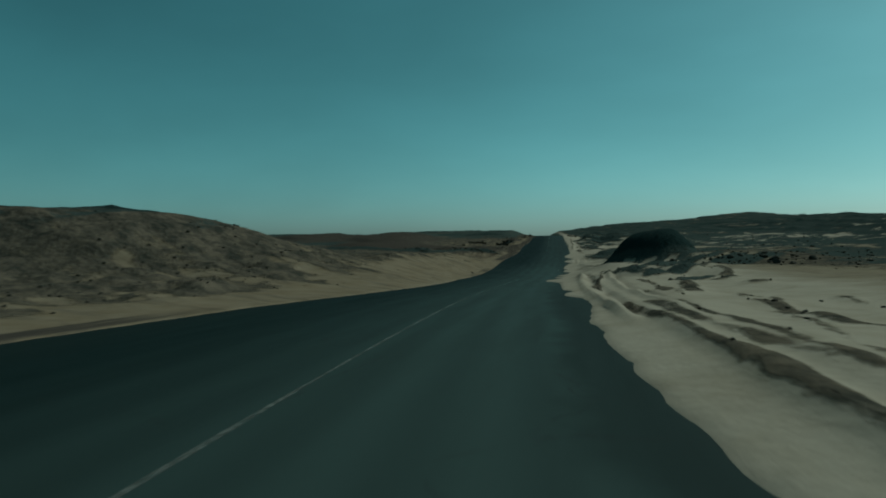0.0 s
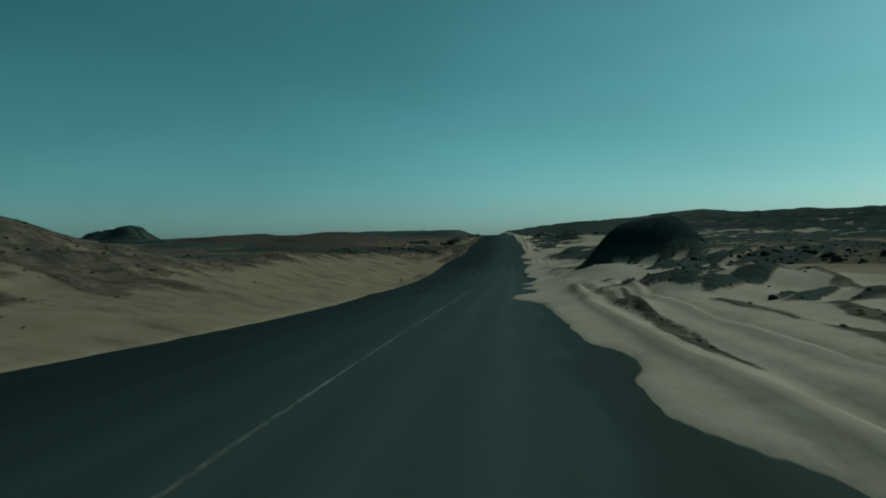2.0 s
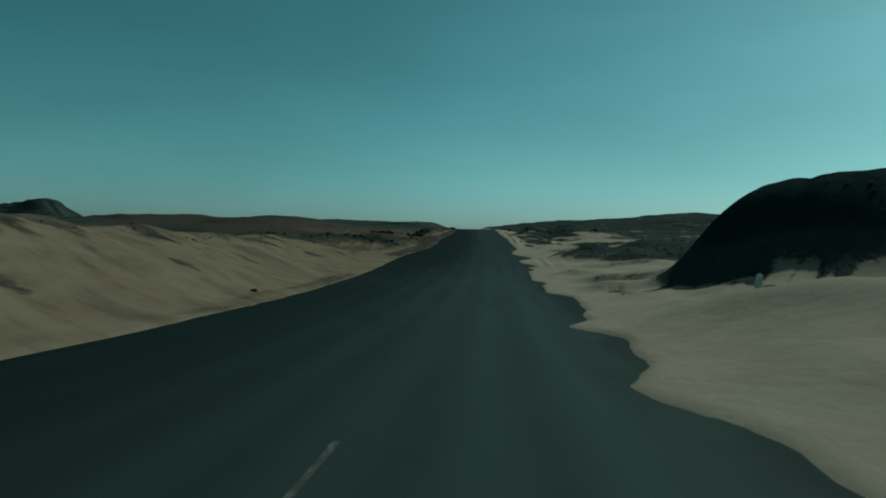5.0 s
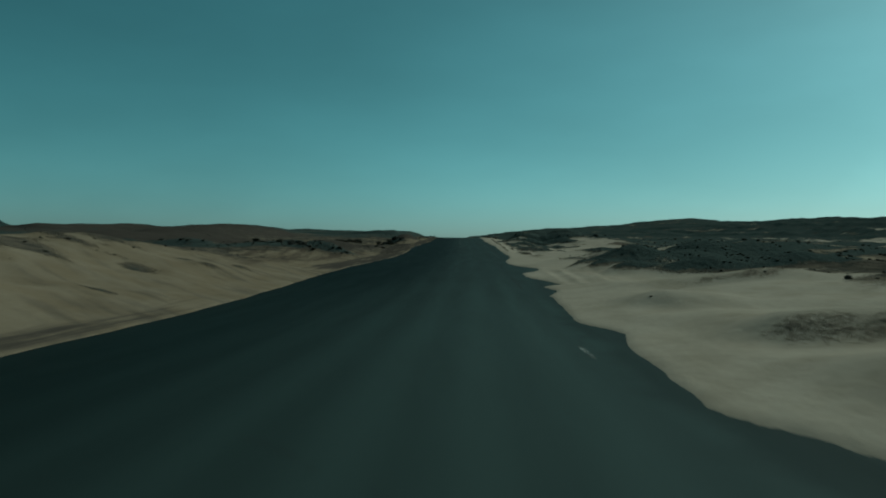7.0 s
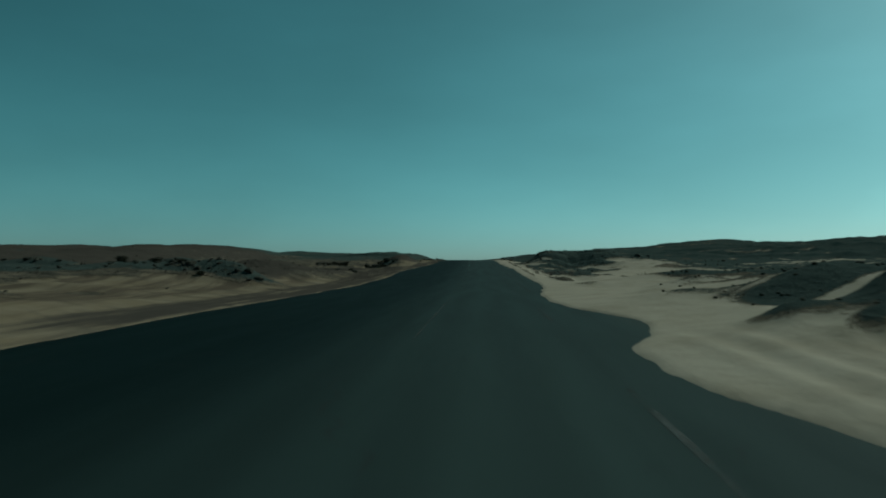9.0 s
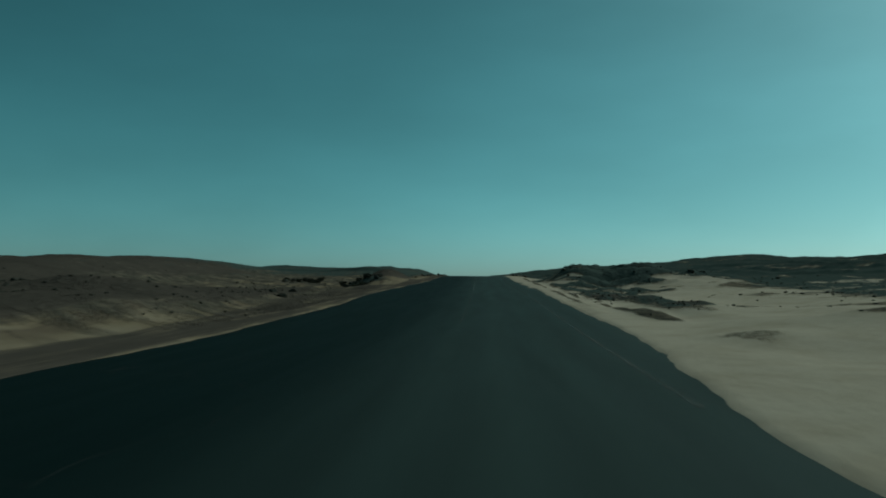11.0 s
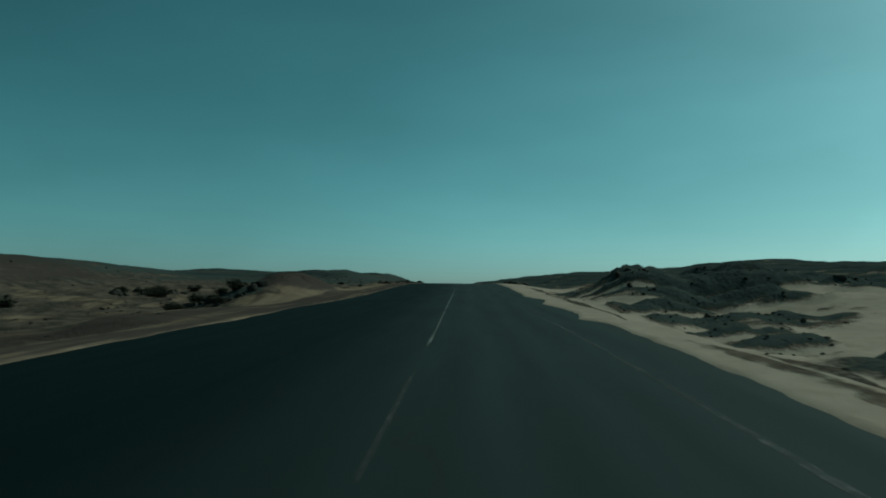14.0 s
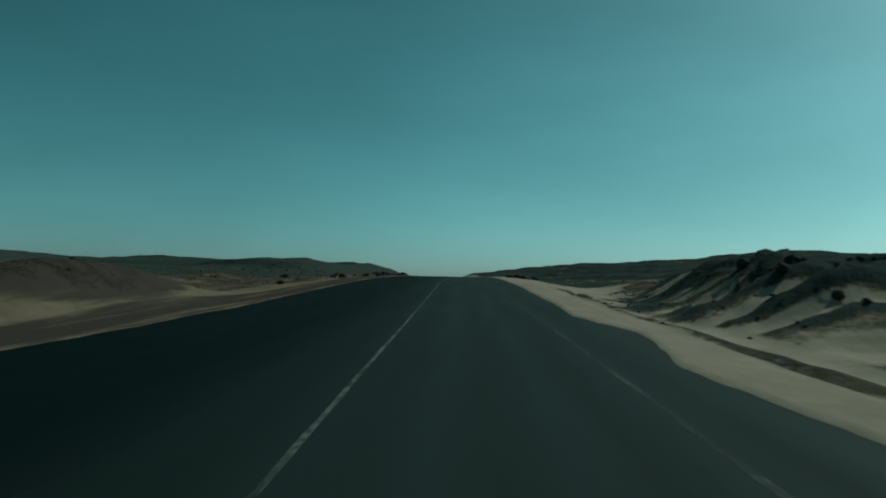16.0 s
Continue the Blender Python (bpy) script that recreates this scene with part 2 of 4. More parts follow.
DESERT, ASPHALT, ROCK = desert_material(), asphalt_material(), rock_material()
PAINT, WORN, FAINT = paint_material("road_paint", 0.70, 0.58), paint_material("worn_paint", 0.60), paint_material("faded_paint", 0.65, 0.25)
LEAF, STEM = plant_material("dry_leaf", (0.012, 0.014, 0.009), (0.040, 0.038, 0.022)), plant_material("dry_stem", (0.06, 0.045, 0.03), (0.10, 0.08, 0.055))

# ---- terrain ----
def table(knots, soft):
    """A smooth curve through (y, value) knots, softened over some metres."""
    ys, vs = np.array(knots, float).T
    grid = np.arange(-200.0, 1200.0, 0.5)
    vals = np.interp(grid, ys, vs)
    k = np.exp(-0.5 * (np.arange(-60, 61) * 0.5 / soft) ** 2)
    vals = np.convolve(np.pad(vals, 60, "edge"), k / k.sum(), "valid")
    return lambda y: np.interp(y, grid, vals)


ROAD_Z = table([(-200, 4), (-40, -0.45), (0, -1.5), (22, -2.05), (43, -2.69), (67, -3.40), (77, -3.54), (88, -3.54), (96, -3.39),
                (107, -3.0), (120, -2.72), (135, -2.38), (147, -1.9), (164, -1.17), (176, -0.75), (200, 0.25), (220, 1.2),
                (240, 1.85), (255, 2.2), (275, 2.58), (290, 2.78), (310, 2.85), (340, 2.5), (400, 1.2), (600, -3), (1200, -6)], 4)
VALLEY = table([(-200, 2), (0, -1.4), (40, -2.2), (85, -2.9), (120, -2.3), (160, -1.3), (190, -0.6), (230, 0.6), (280, 1.8), (340, 2.2), (600, 2.5), (1200, 3)], 12)
CENTRE = table([(-200, 8), (-40, 0.3), (0, -2.55), (7, -3.1), (15, -3.5), (24, -3.85), (36, -3.93), (58, -3.8), (100, -3.6), (140, -3.68),
                (150, -3.78), (167, -4.0), (180, -4.3), (204, -4.75), (224, -5.1), (260, -5.4), (310, -6.5), (400, -12), (1200, -90)], 4)
EDGE_L = table([(-200, 7), (0, 7.4), (12, 7.2), (19, 6.7), (26, 5.9), (31, 5.35), (35, 4.85), (44, 4.6), (51, 4.6), (56, 5.15), (73, 5.6), (84, 5.95), (95, 6.25), (110, 6.45), (130, 6.2), (145, 5.95), (160, 6.5), (173, 6.3), (182, 6.15), (188, 5.75), (196, 5.5), (230, 5.6), (1200, 6)], 2)
EDGE_R = table([(-200, 4.5), (0, 4.1), (18, 4.25), (22, 4.7), (26.4, 4.5), (28.3, 3.85), (30.3, 3.82), (31.5, 4.3), (32.8, 4.25), (34.3, 3.88), (46, 3.55),
                (48.3, 3.0), (49.4, 2.5), (51.5, 2.4), (52.8, 2.7), (54.6, 3.55), (58.8, 3.55), (60.4, 2.8), (62.4, 3.5), (65.8, 3.8), (67.8, 2.8), (69, 3.6),
                (74.7, 4.25), (78.3, 4.35), (79.2, 3.55), (84, 3.6), (86, 4.1), (88, 3.45), (95, 3.6), (97.2, 4.15), (99.3, 3.65), (99.9, 4.85),
                (104, 3.7), (106.8, 3.5), (110, 4.75), (112.5, 5.1), (116.5, 4.0), (120.5, 3.55), (126, 3.75), (131, 4.35), (136, 4.7), (160, 4.7), (174, 5.15), (175.4, 4.5), (178, 5.1), (182, 5.05), (186, 4.6), (190.6, 5.35), (195, 4.6), (205, 4.8), (1200, 4.5)], 0.3)

# how far the plain on the right lies above or below the valley floor
SHELF_R = table([(-200, -0.2), (10, -0.25), (30, -0.25), (60, 0.0), (80, -0.02), (90, -0.20), (100, -0.34), (107, -0.22), (118, 0.0), (140, 0.05), (148, -0.1), (154, -0.66), (164, -0.86), (172, -0.72), (178, -0.62), (186, -0.5), (215, -0.45), (250, 0.0), (1200, 0.1)], 4)
VERGE_R = table([(-200, 0.09), (120, 0.09), (145, 0.02), (156, -0.15), (170, -0.15), (180, -0.08), (200, 0.0), (240, 0.03), (1200, 0.05)], 4)
CREST_L = table([(-200, -1.5), (40, -1.45), (55, -1.35), (68, -1.25), (84, -1.18), (97, -1.35), (106, -1.7), (120, -1.9), (1200, -1.5)], 4)

# x, y, half width, half length, turn, height, steepness
HILLS = [
    (-40.2, 46.0, 20.2, 12.8, 6, 4.55, 2.0),    # near dome on the left
    (-138.5, 243.5, 13.5, 12.0, 0, 4.1, 2.4),   # knoll, with a shoulder and a rough summit
    (-127.5, 236.0, 10.0, 9.0, 0, 1.7, 1.1),
    (-129.6, 237.0, 5.2, 5.2, 0, 1.7, 2.2),
    (-51.0, 203.2, 11.5, 48.3, 8, 2.42, 1.5),     # left terraces
    (-82.0, 212.4, 19.0, 37.8, 12, 2.70, 1.5),
    (-184.8, 456.8, 74.4, 82.3, 0, 3.44, 1.5),   # far left plateau
    (111.0, 171.9, 24.1, 114.9, 0, 5.59, 1.4),   # long ridge on the right
    (100.9, 344.0, 40.2, 83.5, -8, 5.11, 1.6),
    (66.7, 449.2, 80.9, 93.1, 0, 8.60, 1.4),
    (9.55, 78.3, 4.35, 4.3, 0, 3.4, 2.1),        # dark mound
    (13.6, 82.0, 4.0, 4.4, 0, 0.35, 1.2),
    (22.6, 77.9, 5.9, 7.9, 0, 0.99, 1.2),
    (7.4, 199.6, 2.6, 10.5, -8, 1.9, 1.2),      # rocky heap by the crest
    (10.0, 211.5, 3.4, 5.0, -8, 1.70, 1.3),
    (12.5, 199.5, 6.0, 9.0, -4, 1.1, 1.6),
    (9.8, 224.0, 4.0, 11.0, -5, 1.35, 1.2),
    (19.5, 203.0, 8.0, 12.0, 10, 1.70, 1.6),
    (-25.0, 185.0, 11.0, 6.5, 0, -0.55, 1.2),    # hollow on the left
    (-14.6, 194.4, 3.0, 6.4, 0, 1.50, 1.2),      # small brown mound
    (13.0, 120.0, 5.0, 6.0, 0, 0.40, 1.3),
    (22.0, 128.0, 7.0, 6.0, 0, 0.50, 1.3),
    (-52.9, 370.1, 34.7, 126.1, 0, 4.02, 1.3),
    (-21.0, 324.2, 12.9, 60.2, 0, 1.94, 1.3),
    (38.2, 331.7, 24.3, 50.9, 0, 3.44, 1.3),
    (-25, 258, 9.5, 16, 0, 1.75, 1.1),
]


def hill_height(x, y):
    h = np.zeros_like(x)
    for cx, cy, rx, ry, turn, top, steep in HILLS:
        c, s = math.cos(radians(turn)), math.sin(radians(turn))
        dx, dy = x - cx, y - cy
        r2 = ((c * dx + s * dy) / rx) ** 2 + ((c * dy - s * dx) / ry) ** 2
        h = h + top * np.exp(-np.minimum(r2, 40) ** steep)
    return h


def smooth(a, b, v):
    t = np.clip((v - a) / (b - a), 0, 1)
    return t * t * (3 - 2 * t)


def land(x, y):
    """The height of the ground without its fine relief."""
    u = x - CENTRE(y)
    road, valley = ROAD_Z(y), VALLEY(y)
    out_l, out_r = -u - EDGE_L(y), u - EDGE_R(y)
    bank = smooth(20, 45, y) * (1 - smooth(95, 150, y))
    left = road + 0.03 + np.minimum(out_l, 3) * (0.03 + 0.12 * bank)
    right = road + 0.03 + np.minimum(out_r, 2.5) * VERGE_R(y)
    plain_l = valley + 0.55 * bank + 0.013 * np.clip(-u - 20, 0, 150)
    plain_r = valley + SHELF_R(y) + 0.022 * np.clip(u - 12, 0, 120)
    # the sand bank beside the road, with its crest a dozen metres out
    bank_top = smooth(40, 56, y) * (1 - smooth(98, 114, y)) * np.exp(-(((u + 14.2) / np.where(u > -14.2, 7.0, 5.0)) ** 2))
    plain_l = plain_l + (CREST_L(y) - plain_l) * bank_top
    zl = left + (plain_l - left) * smooth(0.5, 9, out_l)
    zr = right + (plain_r - right) * smooth(0.5, 9 - 3.2 * smooth(142, 150, y) * (1 - smooth(172, 180, y)), out_r)
    z = np.where(u < 0, zl, zr)
    z = z + hill_height(x, y) * smooth(0.3, 4 + 9 * smooth(215, 250, y) * (u < 0), np.maximum(out_l, out_r))
    return z
# ---- end terrain ----


def lattice(ix, iy, seed):
    h = (ix.astype(np.int64) * 374761393 + iy.astype(np.int64) * 668265263 + seed * 974634777) & 0xFFFFFFFF
    h = ((h ^ (h >> 13)) * 1274126177) & 0xFFFFFFFF
    return ((h ^ (h >> 16)) & 0xFFFF) / 65535.0


def value_noise(x, y, seed):
    ix, iy = np.floor(x), np.floor(y)
    fx, fy = x - ix, y - iy
    fx, fy = fx * fx * (3 - 2 * fx), fy * fy * (3 - 2 * fy)
    a, b = lattice(ix, iy, seed), lattice(ix + 1, iy, seed)
    c, d = lattice(ix, iy + 1, seed), lattice(ix + 1, iy + 1, seed)
    return (a + (b - a) * fx) * (1 - fy) + (c + (d - c) * fx) * fy


def fbm(x, y, size, octaves=4, seed=0):
    """Noise of mean 0 and about +-1, whose largest lumps measure size metres."""
    out, amp, total = 0.0, 1.0, 0.0
    for k in range(octaves):
        out = out + amp * (value_noise(x / size * 2**k + 17.3 * k, y / size * 2**k - 9.1 * k, seed + k) * 2 - 1)
        total += amp
        amp *= 0.5
    return out / total * 1.6


def bell(x, y, cx, cy, rx, ry, turn=0):
    c, s = math.cos(radians(turn)), math.sin(radians(turn))
    dx, dy = x - cx, y - cy
    return np.exp(-np.minimum(((c * dx + s * dy) / rx) ** 2 + ((c * dy - s * dx) / ry) ** 2, 40))


def dune(x, y, cx, cy, rx, face, back, turn):
    """A low drift: a gentle back to the north and a short steep face to the south."""
    c, s = math.cos(radians(turn)), math.sin(radians(turn))
    dx, dy = c * (x - cx) + s * (y - cy), c * (y - cy) - s * (x - cx)
    dy = dy + 0.12 * dx * dx / rx
    return np.exp(-np.minimum((dx / rx) ** 2 + (dy / np.where(dy < 0, face, back)) ** 2, 40))


def outside(x, y):
    """Distances beyond the ragged left and right edges of the bare asphalt."""
    u = x - CENTRE(y)
    wave = 0.16 * fbm(x * 0.3, y, 5.0, 3, 51) + 0.07 * fbm(x, y, 0.9, 2, 57)
    wave_r = 0.08 * fbm(x * 0.3, y, 2.0, 3, 51) + 0.05 * fbm(x, y, 0.7, 2, 57)
    return u, -u - EDGE_L(y) + wave * 0.8, u - EDGE_R(y) + wave_r


def berm(u, y, y0, y1, mid, slant, half, seed):
    wander = mid + slant * (y - y0) + 0.35 * fbm(y, y * 0, 9, 2, seed)
    lumps = 0.68 + 0.55 * fbm(u * 1.2 - y * 0.12, y * 0.28, 1.3, 4, seed + 3) + 0.25 * fbm(y, y * 0, 7, 2, seed + 5)
    return np.exp(-(((u - wander) / half) ** 2)) * smooth(y0, y0 + 4, y) * (1 - smooth(y1 - 5, y1, y)) * np.clip(lumps, 0, 1.4)


BERMS = [  # from, to, distance from the centre line, slant, half width, height
    (-12, 34, 6.1, 0.035, 0.30, 0.08, 101), (-8, 28, 8.6, 0.05, 0.40, 0.10, 103), (4, 30, 10.2, 0.03, 0.5, 0.12, 105), (-8, 30, 11.6, 0.07, 0.5, 0.10, 107),
    (-10, 26, 4.35, 0.045, 0.27, 0.20, 81), (28, 52, 5.5, 0.005, 0.24, 0.18, 83), (31, 49, 5.75, 0.02, 0.20, 0.14, 97), (5, 22, 5.15, 0.035, 0.20, 0.14, 85), (-4, 24, 6.2, 0.012, 0.42, 0.12, 82), (2, 28, 6.6, 0.15, 0.22, 0.12, 84), (8, 30, 8.4, 0.16, 0.3, 0.14, 96), (20, 46, 7.4, 0.05, 0.4, 0.12, 86),
    (26, 52, 9.0, 0.10, 0.6, 0.20, 88), (34, 56, 13.0, 0.12, 0.9, 0.3, 90), (141, 172, 5.5, 0.0, 0.30, 0.12, 87), (138, 152, 7.2, -0.02, 0.55, 0.18, 89), (148, 162, 7.0, 0.02, 0.55, 0.20, 94),
    (160, 182, 6.4, 0.05, 0.35, 0.16, 91), (172, 216, 6.2, 0.008, 0.24, 0.22, 93), (180, 206, 7.6, 0.03, 0.3, 0.14, 95)]
OUTCROPS = [  # dark lumps: x, y, half width, half length, turn, height
    (6.0, 69.5, 1.7, 1.5, 20, 0.40), (9.2, 68, 2.2, 1.5, 20, 0.55), (12.6, 70, 2.2, 1.6, 10, 0.6), (6.2, 74, 1.8, 1.5, 20, 0.30), (16, 74, 5, 4, 0, 0.7), (8.5, 62, 2.2, 1.6, 30, 0.4), (4.5, 47.3, 2.0, 1.4, -15, 0.85), (8.8, 50, 2.6, 1.6, -20, 0.55), (1.5, 50.5, 1.0, 3.6, 0, 0.20), (14.2, 74.2, 2.4, 1.8, 10, 0.55),
    (6.4, 109.4, 1.9, 1.2, 20, 0.7), (9.6, 110.4, 2.6, 1.6, 20, 0.95), (3.6, 118.2, 1.4, 1.4, 20, 0.22), (7.6, 116.5, 2.9, 2.2, 30, 0.95), (11.2, 114.5, 2.8, 2.0, 25, 0.72), (15, 116, 3.6, 2.8, 15, 0.65), (8.4, 105.0, 2.4, 1.1, 20, 0.78), (12.5, 104.6, 2.8, 1.3, 10, 0.8), (10.4, 99.6, 2.2, 0.8, 10, 0.22), (4.9, 105.0, 1.3, 0.7, 25, 0.50), (6.9, 107.0, 1.6, 0.9, 20, 0.62), (4.1, 107.3, 1.2, 0.6, 30, 0.40), (3.2, 109.0, 0.8, 0.8, 30, 0.34), (5.6, 125, 1.5, 1.4, 10, 0.24), (4.4, 122.2, 1.3, 1.0, 0, 0.2), (9, 124, 3, 1.6, 10, 0.38), (20, 118, 4, 3, 0, 0.8),
    (3.9, 110.4, 0.9, 0.5, 40, 0.22), (5.8, 109.6, 1.8, 0.7, 30, 0.45), (3.2, 134, 1.3, 1.2, 0, 0.25), (4.6, 145, 1.2, 3, 10, 0.4), (9.5, 137, 2.8, 1.4, 10, 0.5),
    (8.6, 131, 1.8, 1.0, 10, 0.35), (14, 136, 3, 1.5, 0, 0.6), (20, 140, 4, 2, 0, 0.7),
    (6.4, 147, 1.2, 1.2, 0, 0.3),
    (6.4, 198, 1.2, 4, -30, 0.3), (10.5, 196, 1.2, 3.6, -42, 0.35), (14.5, 199, 1.2, 4.2, -42, 0.4),
    (4.4, 165.4, 1.2, 1.6, 10, 0.34), (5.4, 161.6, 1.3, 1.5, 10, 0.36), (6.5, 157.8, 1.7, 1.5, -5, 0.40), (7.4, 154, 1.8, 1.3, -5, 0.36), (8.4, 150.6, 2.0, 1.3, 0, 0.36), (7.8, 166, 1.3, 2.4, -12, 0.32), (8.2, 172, 1.3, 2.8, -10, 0.32), (5.9, 176.8, 1.7, 1.8, 10, 0.42), (8.6, 181.5, 1.5, 3.2, -8, 0.5), (2.6, 164.8, 0.8, 1.1, 0, 0.15), (9.4, 153, 2.4, 1.2, 0, 0.3),
    (-21, 130, 4.5, 1.6, 0, 0.50), (-13.6, 127, 2.6, 1.2, -8, 0.42), (-17.4, 128, 2.6, 1.3, 0, 0.40), (-10.8, 124.6, 1.4, 0.8, 0, 0.25), (-25, 146, 4, 2.4, 0, 0.5), (-18, 142, 2.6, 1.6, 0, 0.45), (-31, 136, 4, 2, 0, 0.5), (-17, 119, 2.2, 1.0, 0, 0.2), (-29, 163, 4, 3, 0, 0.4), (-25, 127, 3, 1.6, 0, 0.5), (-15.5, 188, 1.8, 1.8, 0, 0.3),
]
SCRUB_FLATS = [(2.4, 78.2, 0.7, 0.9), (3.5, 76.5, 0.9, 0.5), (4.3, 78.8, 0.8, 0.8), (2.2, 76.6, 0.35, 0.4), (1.15, 53.0, 0.8, 0.45), (1.75, 52.0, 0.65, 0.5), (2.7, 52.4, 0.8, 0.4), (-14.2, 95.0, 1.5, 0.7), (-13.4, 98.6, 1.3, 0.6), (-14.8, 102.0, 1.8, 0.8), (-12.2, 100.6, 1.0, 0.45), (-11.2, 59.0, 1.3, 0.42), (-10.2, 51.2, 1.0, 0.36), (-12.6, 66.0, 1.0, 0.34), (-12.6, 74.0, 1.3, 0.4), (-13.6, 83.0, 1.4, 0.4), (-12.0, 89.5, 1.2, 0.35)]
SAND_FLATS = [(16.8, 52, 4.2, 10, 0), (11.5, 30, 5, 12, 0), (15, 47, 6, 9, 10), (14, 181, 5, 10, 0), (16, 166, 8, 7, 0), (3.2, 90, 2.0, 9, 0), (15.5, 152, 5.5, 5, 0), (22, 186, 8, 4, 0)]


def ground(x, y):
    """Height and the shares of gravel, dark rock and shoulder dirt at places of the ground."""
    u, out_l, out_r = outside(x, y)
    out = np.maximum(out_l, out_r)
    z = land(x, y)
    road = ROAD_Z(y)
    near = smooth(0.2, 3.5, out)
    hill = hill_height(x, y)
    lumps = sum(h * bell(x, y, a, b, c, d, e) for a, b, c, d, e, h in OUTCROPS)
    right = u > 0
    c, s = math.cos(radians(42)), math.sin(radians(42))
    streak = fbm((c * x - s * y), (s * x + c * y) * 0.2, 1.9, 3, 71)
    cv, sv = math.cos(radians(58)), math.sin(radians(58))
    veins = fbm((cv * x - sv * y), (sv * x + cv * y) * 0.13, 1.45, 3, 77)
    veins = 0.85 * veins + 0.45 * fbm((cv * x - sv * y), (sv * x + cv * y) * 0.12, 0.75, 2, 79)
    cr, sr = math.cos(radians(70)), math.sin(radians(70))
    combs = fbm((cr * x - sr * y), (sr * x + cr * y) * 0.15, 1.15, 3, 261) + 0.35 * fbm((cr * x - sr * y), (sr * x + cr * y) * 0.2, 0.5, 2, 263)
    broad = fbm((c * x - s * y), (s * x + c * y) * 0.3, 7, 3, 75)
    # a train of low drifts, each with a short steep face to the south
    phase = (0.22 * x + 0.975 * y + 1.6 * fbm(x, y, 11, 2, 331)) / 6.4 + 0.25
    phase = phase - np.floor(phase)
    crest = smooth(0, 0.24, phase) * (1 - smooth(0.24, 1, phase))
    waves = smooth(1.0, 2.6, out_r) * (1 - smooth(11, 16, out_r)) * smooth(75, 80, y) * (1 - smooth(96, 104, y)) * np.clip(0.8 + 0.7 * fbm(x, y, 7, 2, 333), 0, 1.2)
    # where gravel and dark rock lie
    flats = sum(bell(x, y, *f) for f in SAND_FLATS)
    g_r = -0.35 + 1.05 * smooth(4.5, 15, out_r) + 0.3 * np.clip(hill, 0, 1.6)
    bank_y = smooth(38, 60, y) * (1 - smooth(110, 140, y))
    slip = fbm((0.47 * x + 0.88 * y), (0.88 * x - 0.47 * y) * 0.2, 1.3, 4, 171)
    g_l = -0.4 + 0.85 * smooth(1.5 + 3.5 * bank_y, 7 + 6 * bank_y, out_l) + 0.80 * slip * smooth(1.5, 4.0, out_l) + 0.10 * np.clip(hill, 0, 2) + (0.8 * smooth(124, 140, y) * (1 - smooth(168, 184, y)) - 0.12 * smooth(176, 186, y) * (1 - smooth(205, 240, y))) * (1 - smooth(16, 26, out_l)) + 0.6 * smooth(15, 26, out_l) * smooth(70, 110, y)
    g = np.where(right, g_r, g_l) - 0.9 * flats + np.clip((lumps - 0.05) * 4.2, 0, 1.3)
    g = g + (0.26 * streak + 0.22 * broad) * smooth(2, 6, out) + 0.15 * fbm(x, y, 11, 4, 5)
    chain = np.maximum(bell(x, y, 6.4, 158, 2.0, 9.5, 15) * np.clip(0.75 + 0.9 * fbm(x, y * 0.8, 2.4, 3, 311), 0, 1.2), 1.25 * bell(x, y, 5.2, 163.8, 1.5, 5.6, -22) * np.clip(0.95 + 0.6 * fbm(x, y * 0.8, 1.8, 3, 313), 0, 1.3))
    g = g + 1.0 * chain
    skirt = bell(x, y, 11.2, 72, 6.4, 7) + 0.75 * bell(x, y, 8.8, 63, 3.2, 9) + 0.9 * bell(x, y, 7.6, 46, 3.2, 5.5, -10) + 0.6 * bell(x, y, 17, 73, 5, 4)
    mound = 1.1 * bell(x, y, 9.5, 78.3, 4.6, 4.4) + 0.8 * bell(x, y, 13.6, 82, 4.2, 4.6)
    heap = bell(x, y, 10.2, 199, 6.8, 14, -4) + bell(x, y, 19, 204, 10, 11, 10)
    toe = bell(x, y, 6.2, 175, 2.5, 9, 4)
    g = g + 0.45 * bell(x, y, -14.6, 193, 3.6, 7) + 0.6 * broad * bell(x, y, -15, 193, 3, 6)
    dome = bell(x, y, -40, 46, 19, 12)
    rock = -0.35 + np.clip((lumps - 0.06) * 3.6, 0, 1.3) + 3.0 * mound + 1.15 * smooth(0.25, 0.8, heap) + 0.62 * skirt + 1.0 * veins * np.clip(1.2 * heap + 0.7 * skirt, 0, 1) + 0.95 * smooth(14, 34, out_r) - 0.6 * flats
    rock = rock + 0.7 * chain + (0.52 * smooth(18, 40, out_l) * smooth(80, 110, y) + (0.25 + 0.35 * (u < 0) * smooth(210, 240, y)) * smooth(150, 210, np.abs(u) + y)) * (1 - 0.8 * dome) + 1.9 * dome * (fbm(x, y, 6.5, 3, 191) + 0.22)
    g = g + 0.85 * dome * (fbm(x, y, 7, 3, 193) + 0.1) + 1.2 * bell(x, y, -17, 275, 7, 45)
    rock = rock + (0.34 * streak * (1 - 0.8 * np.clip(mound, 0, 1)) + 0.22 * broad) * smooth(2, 6, out)
    berms = 0.0
    for y0, y1, mid, slant, half, top, seed in BERMS:
        b = berm(u, y, y0, y1, mid, slant, half, seed)
        berms = berms + 0.6 * top * b
        g = np.maximum(g, -0.4 + (1.18 + 0.45 * (y > 130)) * np.clip(b * 1.25, 0, 1))
        rock = np.maximum(rock, -0.4 + (0.42 + 0.22 * (y > 130)) * np.clip(b * 1.2, 0, 1))
    behind = (1 - smooth(-19, -15.5, u)) * smooth(46, 60, y) * (1 - smooth(120, 140, y))
